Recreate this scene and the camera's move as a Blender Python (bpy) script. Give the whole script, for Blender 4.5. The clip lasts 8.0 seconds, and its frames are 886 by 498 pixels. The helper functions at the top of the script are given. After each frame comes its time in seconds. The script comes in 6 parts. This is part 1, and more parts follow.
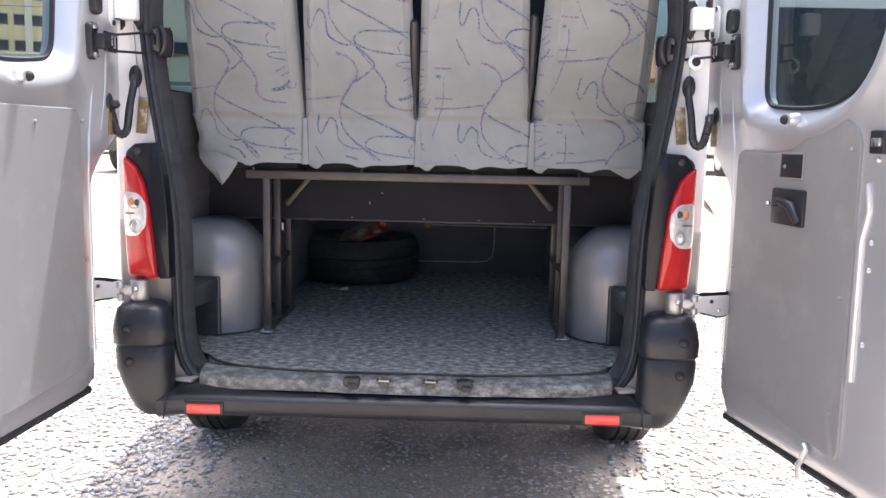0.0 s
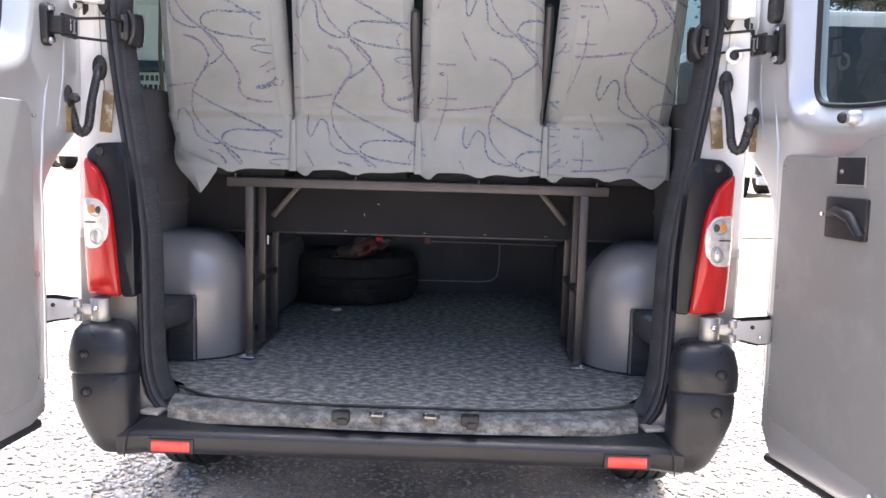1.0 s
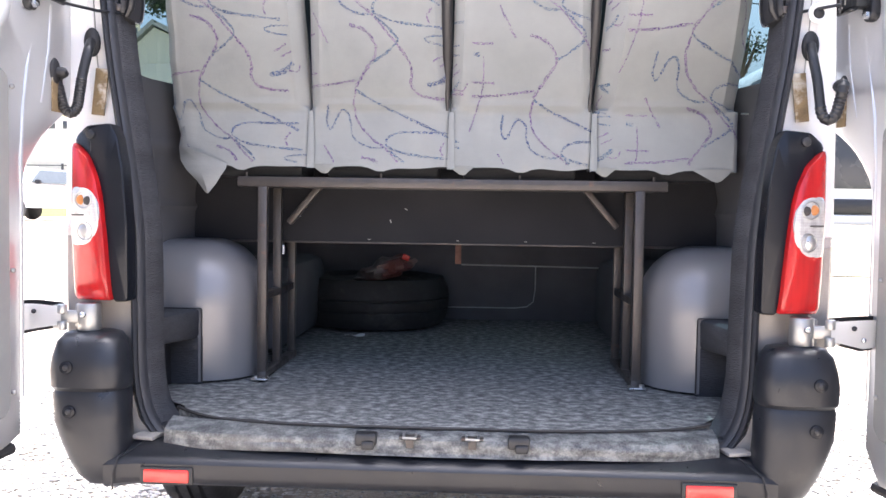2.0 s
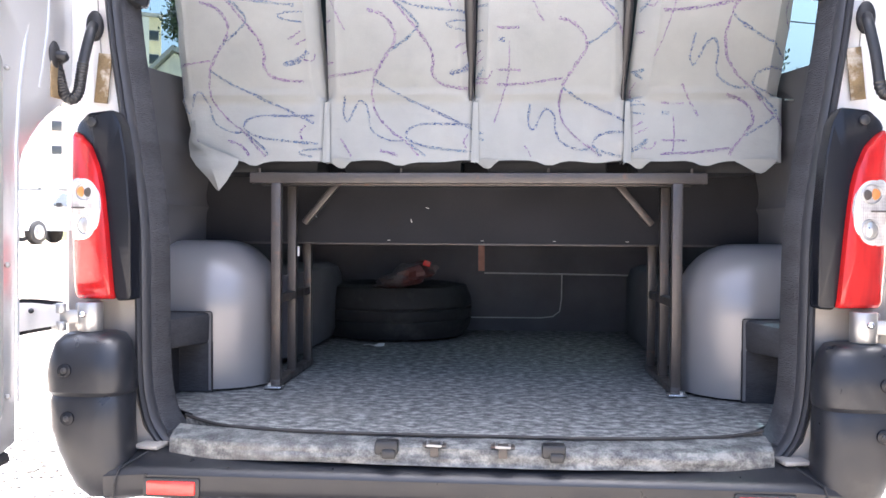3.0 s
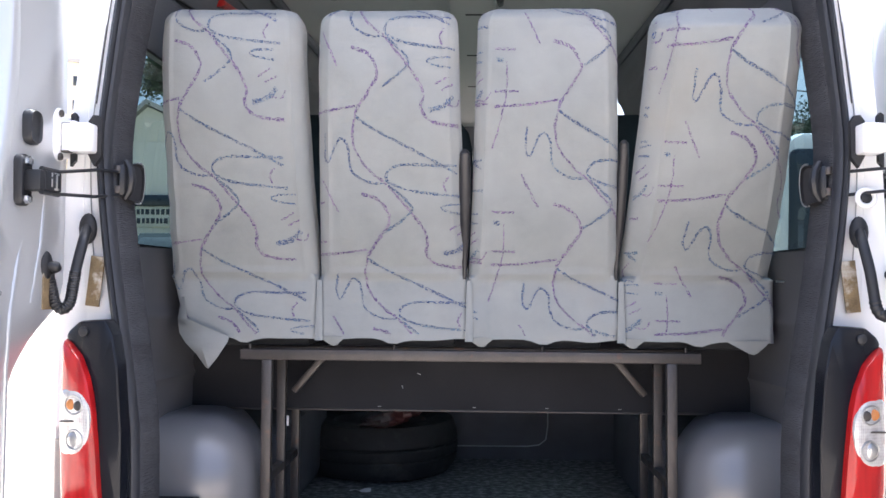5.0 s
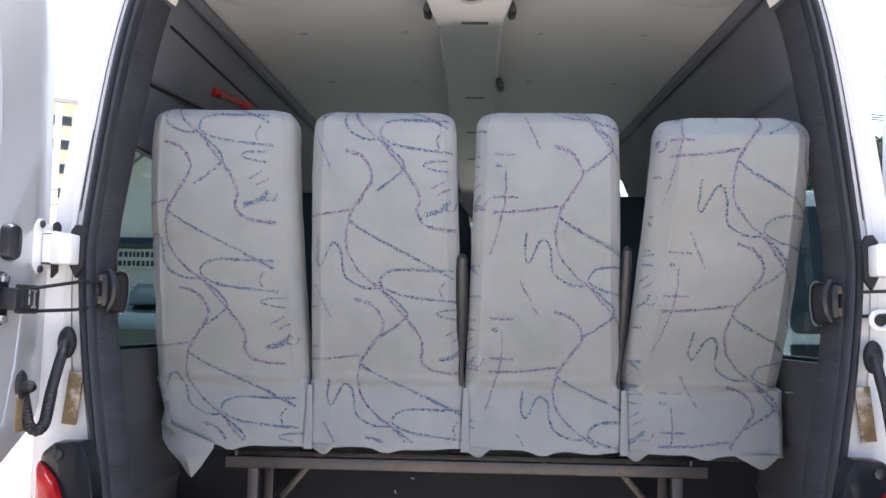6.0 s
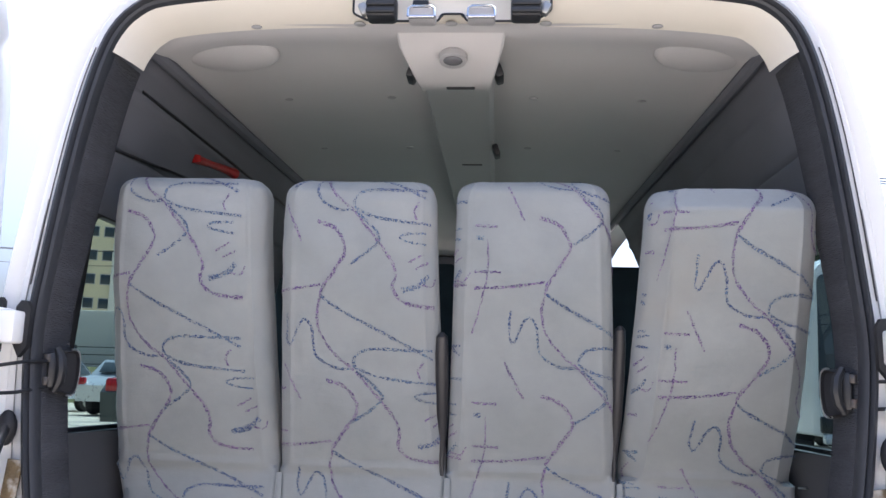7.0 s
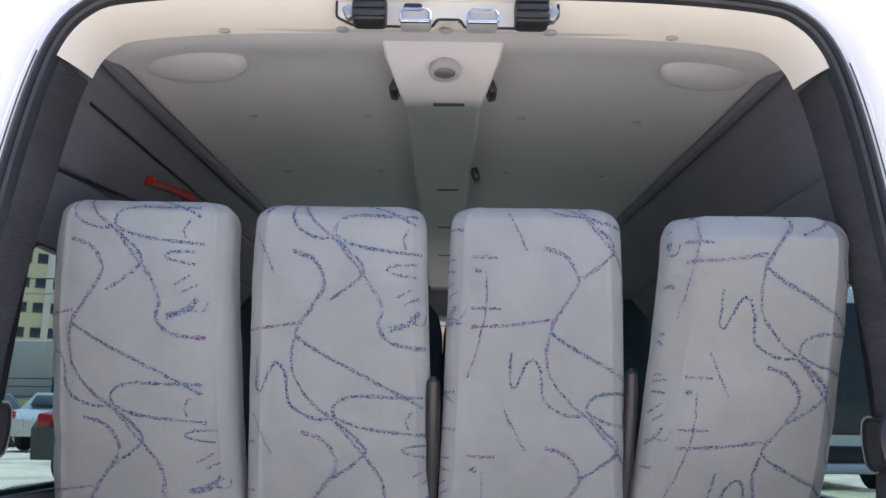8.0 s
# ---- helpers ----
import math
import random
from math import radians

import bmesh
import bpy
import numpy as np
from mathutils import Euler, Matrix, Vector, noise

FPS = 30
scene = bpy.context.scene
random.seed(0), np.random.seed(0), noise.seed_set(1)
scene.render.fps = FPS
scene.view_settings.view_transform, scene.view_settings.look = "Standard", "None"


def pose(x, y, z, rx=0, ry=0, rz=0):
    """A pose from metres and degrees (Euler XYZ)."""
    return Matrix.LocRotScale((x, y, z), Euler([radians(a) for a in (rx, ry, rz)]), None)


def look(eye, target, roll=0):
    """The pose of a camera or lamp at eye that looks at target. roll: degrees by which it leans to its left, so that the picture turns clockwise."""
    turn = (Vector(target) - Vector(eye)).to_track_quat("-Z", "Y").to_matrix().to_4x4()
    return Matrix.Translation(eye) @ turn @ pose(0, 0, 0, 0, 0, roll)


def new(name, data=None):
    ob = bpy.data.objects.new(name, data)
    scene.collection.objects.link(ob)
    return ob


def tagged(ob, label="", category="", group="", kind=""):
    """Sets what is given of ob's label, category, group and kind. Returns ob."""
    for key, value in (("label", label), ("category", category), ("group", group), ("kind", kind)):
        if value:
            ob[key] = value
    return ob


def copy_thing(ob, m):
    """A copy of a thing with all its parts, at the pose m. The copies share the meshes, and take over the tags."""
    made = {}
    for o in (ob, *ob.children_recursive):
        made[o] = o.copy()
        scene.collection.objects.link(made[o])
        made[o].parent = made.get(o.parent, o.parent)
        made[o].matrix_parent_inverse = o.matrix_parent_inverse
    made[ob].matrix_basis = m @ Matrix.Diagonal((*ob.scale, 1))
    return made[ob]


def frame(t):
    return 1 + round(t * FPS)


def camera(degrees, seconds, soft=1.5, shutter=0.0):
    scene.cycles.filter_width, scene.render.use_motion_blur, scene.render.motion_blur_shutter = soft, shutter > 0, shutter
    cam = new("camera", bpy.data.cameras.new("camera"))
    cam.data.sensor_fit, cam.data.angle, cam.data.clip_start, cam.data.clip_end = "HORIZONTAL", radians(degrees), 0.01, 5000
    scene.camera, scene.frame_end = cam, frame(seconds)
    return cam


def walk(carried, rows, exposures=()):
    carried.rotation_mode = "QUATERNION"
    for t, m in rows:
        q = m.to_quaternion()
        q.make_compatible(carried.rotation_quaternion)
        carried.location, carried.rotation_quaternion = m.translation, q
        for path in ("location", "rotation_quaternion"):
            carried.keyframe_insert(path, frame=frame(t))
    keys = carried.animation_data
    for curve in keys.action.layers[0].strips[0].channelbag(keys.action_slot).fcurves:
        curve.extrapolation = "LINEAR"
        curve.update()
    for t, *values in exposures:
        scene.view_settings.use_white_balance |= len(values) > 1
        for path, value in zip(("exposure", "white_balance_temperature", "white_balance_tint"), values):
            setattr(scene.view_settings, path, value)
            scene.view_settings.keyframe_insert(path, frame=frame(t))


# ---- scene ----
cam = camera(55.75, 8.0)
PATH = [
    (0, (0.171, 0.363, 1.330), (0.128, 2.344, 1.064), 1.2),
    (0.5, (0.165, 0.490, 1.299), (0.136, 2.476, 1.058), 1.5),
    (1, (0.153, 0.676, 1.274), (0.111, 2.664, 1.058), 1.6),
    (1.5, (0.125, 0.848, 1.180), (0.061, 2.842, 1.041), 1.3),
    (3, (0.081, 1.133, 1.018), (-0.060, 3.128, 0.984), 0.4),
    (3.5, (0.068, 1.138, 1.039), (-0.060, 3.133, 1.061), 0.3),
    (4, (0.039, 1.132, 1.108), (-0.060, 3.128, 1.184), 0.4),
    (4.5, (0.021, 1.136, 1.250), (-0.058, 3.134, 1.318), 0.3),
    (5.8, (0.017, 1.188, 1.523), (-0.057, 3.181, 1.676), 0.8),
    (6, (0.024, 1.211, 1.548), (-0.053, 3.201, 1.730), 1.0),
    (6.5, (0.079, 1.271, 1.580), (-0.035, 3.250, 1.846), 1.4),
    (7, (0.127, 1.354, 1.598), (-0.012, 3.322, 1.928), 1.6),
    (7.5, (0.075, 1.448, 1.615), (0.002, 3.411, 1.988), 1.4),
    (8, (0.013, 1.560, 1.644), (0.006, 3.520, 2.041), 1.0),
]
EXPOSURES = [(0.0, 1.95, 5770, 11), (1.5, 2.3, 5740, 11), (3.0, 2.89, 5680, 10), (3.5, 2.89, 5660, 10), (4.5, 2.46, 5550, 9), (6.0, 1.88, 5450, 9), (8.0, 1.66, 5310, 9)]
walk(cam, [(t, look(eye, target, roll)) for t, eye, target, roll in PATH], EXPOSURES)

# ---- world, sun ----
SUN_EL, SUN_AZ = radians(69.9), radians(25.9)  # azimuth from +y towards +x
world = bpy.data.worlds.new("sky")
scene.world = world
world.use_nodes = True
wn = world.node_tree.nodes
sky = wn.new("ShaderNodeTexSky")
sky.sky_type = "NISHITA"
sky.sun_disc = False
sky.sun_elevation, sky.sun_rotation = SUN_EL, SUN_AZ
sky.air_density, sky.dust_density, sky.ozone_density = 0.65, 9.0, 0.6
world.node_tree.links.new(sky.outputs[0], wn["Background"].inputs[0])
wn["Background"].inputs[1].default_value = 0.15
sun_data = bpy.data.lights.new("sun", "SUN")
sun_data.energy, sun_data.angle, sun_data.color = 2.6, radians(0.5), (1.0, 0.96, 0.9)
sun = new("sun", sun_data)
toward = Vector((math.cos(SUN_EL) * math.sin(SUN_AZ), math.cos(SUN_EL) * math.cos(SUN_AZ), math.sin(SUN_EL)))
sun.matrix_world = look(toward * 30, (0, 0, 0))


# ---- materials ----
def shader(name):
    m = bpy.data.materials.new(name)
    m.use_nodes = True
    return m, m.node_tree, m.node_tree.nodes["Principled BSDF"]


def rgba(c):
    return (c[0], c[1], c[2], 1.0)


def textured(nt, scale, detail=4.0, stretch=(1, 1, 1), rough=0.6, kind="noise", coord="Object"):
    tc = nt.nodes.new("ShaderNodeTexCoord")
    mp = nt.nodes.new("ShaderNodeMapping")
    mp.inputs["Scale"].default_value = stretch
    nt.links.new(tc.outputs[coord], mp.inputs[0])
    if kind == "noise":
        tx = nt.nodes.new("ShaderNodeTexNoise")
        tx.inputs["Detail"].default_value, tx.inputs["Roughness"].default_value = detail, rough
    else:
        tx = nt.nodes.new("ShaderNodeTexVoronoi")
        tx.feature = kind
    tx.inputs["Scale"].default_value = scale
    nt.links.new(mp.outputs[0], tx.inputs["Vector"])
    return tx.outputs[0]


def ramp(nt, src, stops):
    r = nt.nodes.new("ShaderNodeValToRGB")
    e = r.color_ramp.elements
    while len(e) < len(stops):
        e.new(0.5)
    for el, (p, c) in zip(e, stops):
        el.position, el.color = p, rgba(c)
    nt.links.new(src, r.inputs[0])
    return r.outputs[0]


def mixed(nt, fac, a, b, blend="MIX"):
    x = nt.nodes.new("ShaderNodeMix")
    x.data_type, x.blend_type = "RGBA", blend
    for sock, v in ((x.inputs[0], fac), (x.inputs[6], a), (x.inputs[7], b)):
        if isinstance(v, (int, float)):
            sock.default_value = v
        elif isinstance(v, tuple):
            sock.default_value = rgba(v)
        else:
            nt.links.new(v, sock)
    return x.outputs[2]


def bump(nt, bsdf, src, strength, dist):
    b = nt.nodes.new("ShaderNodeBump")
    b.inputs["Strength"].default_value, b.inputs["Distance"].default_value = strength, dist
    nt.links.new(src, b.inputs["Height"])
    old = bsdf.inputs["Normal"].links
    if old:
        nt.links.new(old[0].from_socket, b.inputs["Normal"])
    nt.links.new(b.outputs[0], bsdf.inputs["Normal"])


def plain(name, c, rough=0.5, metal=0.0, vary=0.25, big=3.0, grain=150.0, relief=0.1, depth=0.0005, coat=0.0, stain=None, stretch=(1, 1, 1), spec=0.5):
    """A surface with broad blotches, fine grain and light relief."""
    m, nt, b = shader(name)
    dark, light = tuple(v * (1 - vary) for v in c), tuple(min(1, v * (1 + vary * 0.6)) for v in c)
    col = ramp(nt, textured(nt, big, 6, stretch), [(0.3, dark), (0.7, light)])
    fine = textured(nt, grain, 2, stretch)
    col = mixed(nt, 0.35, col, ramp(nt, fine, [(0.3, dark), (0.7, light)]))
    if stain:
        tint, size, low, high = stain
        col = mixed(nt, ramp(nt, textured(nt, size, 8), [(low, (0, 0, 0)), (high, (1, 1, 1))]), col, tint)
    nt.links.new(col, b.inputs["Base Color"])
    spread = 0.1 * min(1.0, vary * 3.5)
    rg = ramp(nt, textured(nt, big * 4, 5), [(0.3, (max(rough - spread, 0.02),) * 3), (0.7, (min(rough + spread, 1),) * 3)])
    nt.links.new(rg, b.inputs["Roughness"])
    b.inputs["Metallic"].default_value = metal
    b.inputs["Coat Weight"].default_value = coat
    b.inputs["Coat Roughness"].default_value = 0.08
    b.inputs["Specular IOR Level"].default_value = spec
    if relief:
        bump(nt, b, fine, relief, depth)
    return m


def glass(name, c, rough=0.02, clear=0.75):
    """A thin tinted pane: part see-through, with a real gloss."""
    m, nt, b = shader(name)
    tr = nt.nodes.new("ShaderNodeBsdfTransparent")
    tr.inputs[0].default_value = rgba(c)
    gl = nt.nodes.new("ShaderNodeBsdfGlossy")
    gl.inputs["Roughness"].default_value = rough
    lw = nt.nodes.new("ShaderNodeLayerWeight")
    lw.inputs[0].default_value = 0.5
    up = nt.nodes.new("ShaderNodeMath")
    up.operation, up.inputs[1].default_value = "POWER", 4.5
    fr = nt.nodes.new("ShaderNodeMath")
    fr.operation, fr.inputs[1].default_value, fr.inputs[2].default_value = "MULTIPLY_ADD", 0.9, 0.05
    nt.links.new(lw.outputs["Facing"], up.inputs[0])
    nt.links.new(up.outputs[0], fr.inputs[0])
    mx = nt.nodes.new("ShaderNodeMixShader")
    for a, z in ((fr.outputs[0], mx.inputs[0]), (tr.outputs[0], mx.inputs[1]), (gl.outputs[0], mx.inputs[2]), (mx.outputs[0], nt.nodes["Material Output"].inputs[0])):
        nt.links.new(a, z)
    return m


SILVER = plain("silver_paint", (0.61, 0.62, 0.635), 0.29, 0.62, 0.03, 1.5, 900, 0.0, 0.0002, 0.12)
GLOSS_BLACK = plain("smooth_black_plastic", (0.009, 0.0105, 0.015), 0.22, 0, 0.05, 5, 900, 0.0, spec=0.28)
SATIN = plain("satin_steel", (0.42, 0.42, 0.41), 0.36, 0.75, 0.12, 12, 500, 0.05, 0.0002, stain=((0.3, 0.27, 0.24), 30, 0.6, 0.8))
JAMB = plain("white_jamb_paint", (0.87, 0.87, 0.86), 0.3, 0.0, 0.04, 3, 600, 0.02, 0.0003, 0.4, stain=((0.6, 0.55, 0.47), 6, 0.66, 0.95))
# body paint with dusty stains; its base is darkened to stand for shade
BODY_SHADED = plain("shaded_dusty_body_paint", (0.36, 0.34, 0.31), 0.42, 0.25, 0.12, 5, 500, 0.05, 0.0003, stain=((0.22, 0.19, 0.16), 14, 0.6, 0.85))
DOOR_PANEL = plain("grey_door_panel", (0.245, 0.247, 0.243), 0.45, 0.1, 0.08, 2.5, 500, 0.04, 0.0003, stain=((0.33, 0.33, 0.315), 7, 0.5, 0.9))
BLACK_PLASTIC = plain("black_plastic", (0.018, 0.019, 0.022), 0.42, 0, 0.3, 5, 900, 0.25, 0.0004)
BUMPER_PLASTIC = plain("grained_bumper_plastic", (0.014, 0.0155, 0.02), 0.36, 0, 0.3, 6, 1200, 0.3, 0.0004, stain=((0.045, 0.044, 0.043), 10, 0.6, 0.9))
RUBBER = plain("black_rubber", (0.016, 0.016, 0.018), 0.62, 0, 0.3, 8, 400, 0.2, 0.0005, stain=((0.07, 0.068, 0.065), 14, 0.6, 0.9))
SEAL_RUBBER = plain("slate_seal_rubber", (0.03, 0.032, 0.038), 0.5, 0, 0.2, 8, 400, 0.15, 0.0005)
FELT = plain("grey_felt", (0.063, 0.065, 0.072), 0.95, 0, 0.35, 9, 190, 1.0, 0.004, stretch=(0.35, 0.35, 2.2), spec=0.1)
LINING = plain("grey_vinyl_lining", (0.089, 0.091, 0.098), 0.6, 0, 0.25, 3, 900, 0.3, 0.0006, spec=0.3)
UPPER_LINING = plain("dark_upper_lining", (0.15, 0.155, 0.178), 0.7, 0, 0.25, 3, 900, 0.3, 0.0006, spec=0.3)
BOARD = plain("charcoal_board", (0.028, 0.029, 0.0335), 0.85, 0, 0.35, 5, 600, 0.5, 0.0008, spec=0.2, stain=((0.028, 0.027, 0.027), 12, 0.62, 0.85))
RISER = plain("dark_riser_carpet", (0.125, 0.125, 0.135), 0.9, 0, 0.3, 5, 500, 0.5, 0.001, spec=0.15)
HEADLINER = plain("beige_headliner", (0.545, 0.535, 0.535), 0.8, 0, 0.06, 2, 700, 0.2, 0.0004, spec=0.2)
CREAM = plain("cream_plastic_trim", (0.7, 0.665, 0.585), 0.5, 0, 0.06, 3, 800, 0.1, 0.0003, spec=0.35)
ARCH = plain("grey_arch_plastic", (0.25, 0.245, 0.25), 0.31, 0.25, 0.05, 3, 900, 0.02, 0.0003)
ROOF_FITTING = plain("grey_roof_fitting", (0.36, 0.355, 0.36), 0.5, 0, 0.1, 9, 500, 0.05, 0.0003)
DOME_LENS = plain("smoked_lamp_lens", (0.13, 0.13, 0.14), 0.2, 0, 0.1, 9, 500, 0.0)
STEEL = plain("painted_square_tube", (0.088, 0.079, 0.073), 0.42, 0.4, 0.35, 9, 500, 0.15, 0.0003, stain=((0.16, 0.09, 0.06), 20, 0.6, 0.75), stretch=(1, 1, 0.3))
BARE_STEEL = plain("galvanised_steel", (0.55, 0.55, 0.54), 0.3, 0.9, 0.15, 12, 500, 0.08, 0.0002)
CHROME = plain("chrome", (0.75, 0.75, 0.76), 0.15, 1.0, 0.05, 5, 300, 0.0)
RUST = plain("glue_residue", (0.2, 0.145, 0.075), 0.8, 0, 0.5, 30, 300, 0.4, 0.0006, stain=((0.52, 0.49, 0.43), 18, 0.52, 0.66))
DARK_FABRIC = plain("dark_blue_seat_fabric", (0.038, 0.05, 0.061), 0.9, 0, 0.4, 8, 700, 0.5, 0.001, spec=0.2)
TYRE = plain("tyre_rubber", (0.024, 0.024, 0.025), 0.72, 0, 0.4, 7, 300, 0.3, 0.0008, stain=((0.09, 0.083, 0.075), 9, 0.55, 0.85))
TRIM_CORD = plain("pale_edge_cord", (0.42, 0.42, 0.42), 0.5, 0, 0.2, 20, 300, 0)
STRAP = plain("pinkish_strap", (0.32, 0.17, 0.13), 0.8, 0, 0.3, 30, 500, 0.3)
HAMMER_RED = plain("red_plastic", (0.4, 0.014, 0.012), 0.35, 0, 0.2, 10, 300, 0)
WHITE_PAPER = plain("white_scrap", (0.7, 0.7, 0.7), 0.7, 0, 0.15, 40, 300, 0.1)
BAG_RED = plain("red_and_white_sack", (0.13, 0.11, 0.108), 0.5, 0, 0.3, 9, 90, 0.6, 0.004, stain=((0.1, 0.035, 0.032), 6, 0.47, 0.55))
SEAT_CORE = plain("seat_back_shell", (0.03, 0.032, 0.036), 0.7, 0, 0.3, 6, 400, 0.2)
ARMREST = plain("charcoal_armrest", (0.03, 0.03, 0.033), 0.38, 0, 0.25, 8, 700, 0.2, 0.0003)
TINT = glass("teal_side_glass", (0.215, 0.295, 0.3))
DOOR_TINT = glass("tinted_door_glass", (0.27, 0.335, 0.345))


def cover_material():
    m, nt, b = shader("grey_seat_cover_cloth")
    col = ramp(nt, textured(nt, 4, 6), [(0.3, (0.222, 0.24, 0.241)), (0.7, (0.305, 0.322, 0.318))])
    col = mixed(nt, ramp(nt, textured(nt, 3.2, 8), [(0.5, (0, 0, 0)), (0.8, (1, 1, 1))]), col, (0.29, 0.279, 0.25))
    weave = textured(nt, 1400, 2)
    col = mixed(nt, 0.15, col, ramp(nt, weave, [(0.3, (0.29, 0.3, 0.31)), (0.7, (0.48, 0.48, 0.48))]))
    nt.links.new(col, b.inputs["Base Color"])
    b.inputs["Roughness"].default_value = 0.85
    b.inputs["Specular IOR Level"].default_value = 0.2
    b.inputs["Sheen Weight"].default_value = 0.2
    bump(nt, b, weave, 0.25, 0.0005)
    bump(nt, b, textured(nt, 14, 4), 0.35, 0.005)
    bump(nt, b, textured(nt, 7, 5, (1, 1, 2.6)), 0.3, 0.009)
    return m


def crayon(name, c1, c2):
    """Chalky print: coarse grains of two tones, with the cloth showing between them."""
    m, nt, b = shader(name)
    tone = ramp(nt, textured(nt, 9, 3), [(0.4, c1), (0.6, c2)])
    dark = tuple(v * 0.6 for v in c1)
    col = mixed(nt, ramp(nt, textured(nt, 310, 2), [(0.45, (0, 0, 0)), (0.55, (1, 1, 1))]), tone, dark)
    nt.links.new(col, b.inputs["Base Color"])
    b.inputs["Roughness"].default_value = 0.9
    b.inputs["Specular IOR Level"].default_value = 0.1
    nt.links.new(ramp(nt, textured(nt, 290, 1.5), [(0.485, (0, 0, 0)), (0.515, (1, 1, 1))]), b.inputs["Alpha"])
    return m


COVER = cover_material()
PURPLE = crayon("purple_chalk_print", (0.185, 0.13, 0.285), (0.3, 0.225, 0.345))
TEAL = crayon("blue_chalk_print", (0.105, 0.14, 0.275), (0.165, 0.24, 0.315))


def carpet_material(name, rough, coat, lift):
    m, nt, b = shader(name)
    blot = textured(nt, 46, 4, (0.72, 1.0, 1.0), 0.62)
    col = ramp(nt, blot, [(p, tuple(v * lift for v in c)) for p, c in ((0.38, (0.04, 0.04, 0.043)), (0.46, (0.09, 0.093, 0.091)), (0.54, (0.16, 0.167, 0.16)), (0.64, (0.3, 0.306, 0.29)))])
    fine = textured(nt, 240, 3)
    col = mixed(nt, 0.3, col, ramp(nt, fine, [(0.3, (0.03, 0.03, 0.035)), (0.7, (0.24, 0.25, 0.26))]))
    col = mixed(nt, ramp(nt, textured(nt, 2.3, 6), [(0.55, (0, 0, 0)), (0.9, (1, 1, 1))]), col, (0.22, 0.215, 0.2))
    nt.links.new(col, b.inputs["Base Color"])
    b.inputs["Roughness"].default_value = rough
    b.inputs["Coat Weight"].default_value, b.inputs["Coat Roughness"].default_value = coat, 0.25
    b.inputs["Specular IOR Level"].default_value = 0.25
    bump(nt, b, fine, 0.5, 0.002)
    return m


CARPET = carpet_material("blotched_grey_carpet", 0.8, 0.0, 1.27)
SILL = carpet_material("worn_vinyl_sill", 0.36, 0.5, 0.85)


def lens_material():
    m, nt, b = shader("red_lamp_lens")
    rib = textured(nt, 14, 2, (2.4, 0.3, 0.35))
    nt.links.new(ramp(nt, rib, [(0.35, (0.3, 0.006, 0.008)), (0.65, (0.5, 0.013, 0.013))]), b.inputs["Base Color"])
    b.inputs["Roughness"].default_value = 0.2
    b.inputs["Coat Weight"].default_value = 0.25
    b.inputs["Subsurface Weight"].default_value = 0.1
    b.inputs["Subsurface Radius"].default_value = (0.03, 0.004, 0.002)
    bump(nt, b, rib, 0.08, 0.002)
    return m


RED_LENS = lens_material()
REFLECT_RED = plain("red_reflector", (0.75, 0.04, 0.03), 0.2, 0, 0.1, 60, 300, 0.3, 0.0006, 0.6)
ORANGE = plain("amber_bulb", (0.5, 0.2, 0.06), 0.25, 0, 0.1, 10, 200, 0)


def bowl_material():
    """Clear moulded lens over a bright bowl: a fine grid of prisms with grey hollows."""
    m, nt, b = shader("lamp_bowl")
    tc = nt.nodes.new("ShaderNodeTexCoord")
    waves = []
    for way, scale in (("X", 62.0), ("Z", 48.0)):
        w = nt.nodes.new("ShaderNodeTexWave")
        w.bands_direction, w.inputs["Scale"].default_value = way, scale
        w.inputs["Distortion"].default_value = 0.6
        nt.links.new(tc.outputs["Object"], w.inputs["Vector"])
        waves.append(w.outputs["Fac"])
    lines = mixed(nt, 1.0, ramp(nt, waves[0], [(0.1, (0.94, 0.935, 0.93)), (0.35, (1, 1, 1))]), ramp(nt, waves[1], [(0.1, (0.92, 0.915, 0.91)), (0.4, (1, 1, 1))]), "MULTIPLY")
    base = ramp(nt, textured(nt, 24, 3), [(0.3, (0.42, 0.41, 0.4)), (0.45, (0.6, 0.59, 0.58)), (0.6, (0.76, 0.75, 0.74))])
    nt.links.new(mixed(nt, 1.0, base, lines, "MULTIPLY"), b.inputs["Base Color"])
    b.inputs["Roughness"].default_value, b.inputs["Metallic"].default_value = 0.2, 0.3
    b.inputs["Coat Weight"].default_value = 0.8
    bump(nt, b, waves[0], 0.3, 0.001)
    return m


LAMP_BOWL = bowl_material()


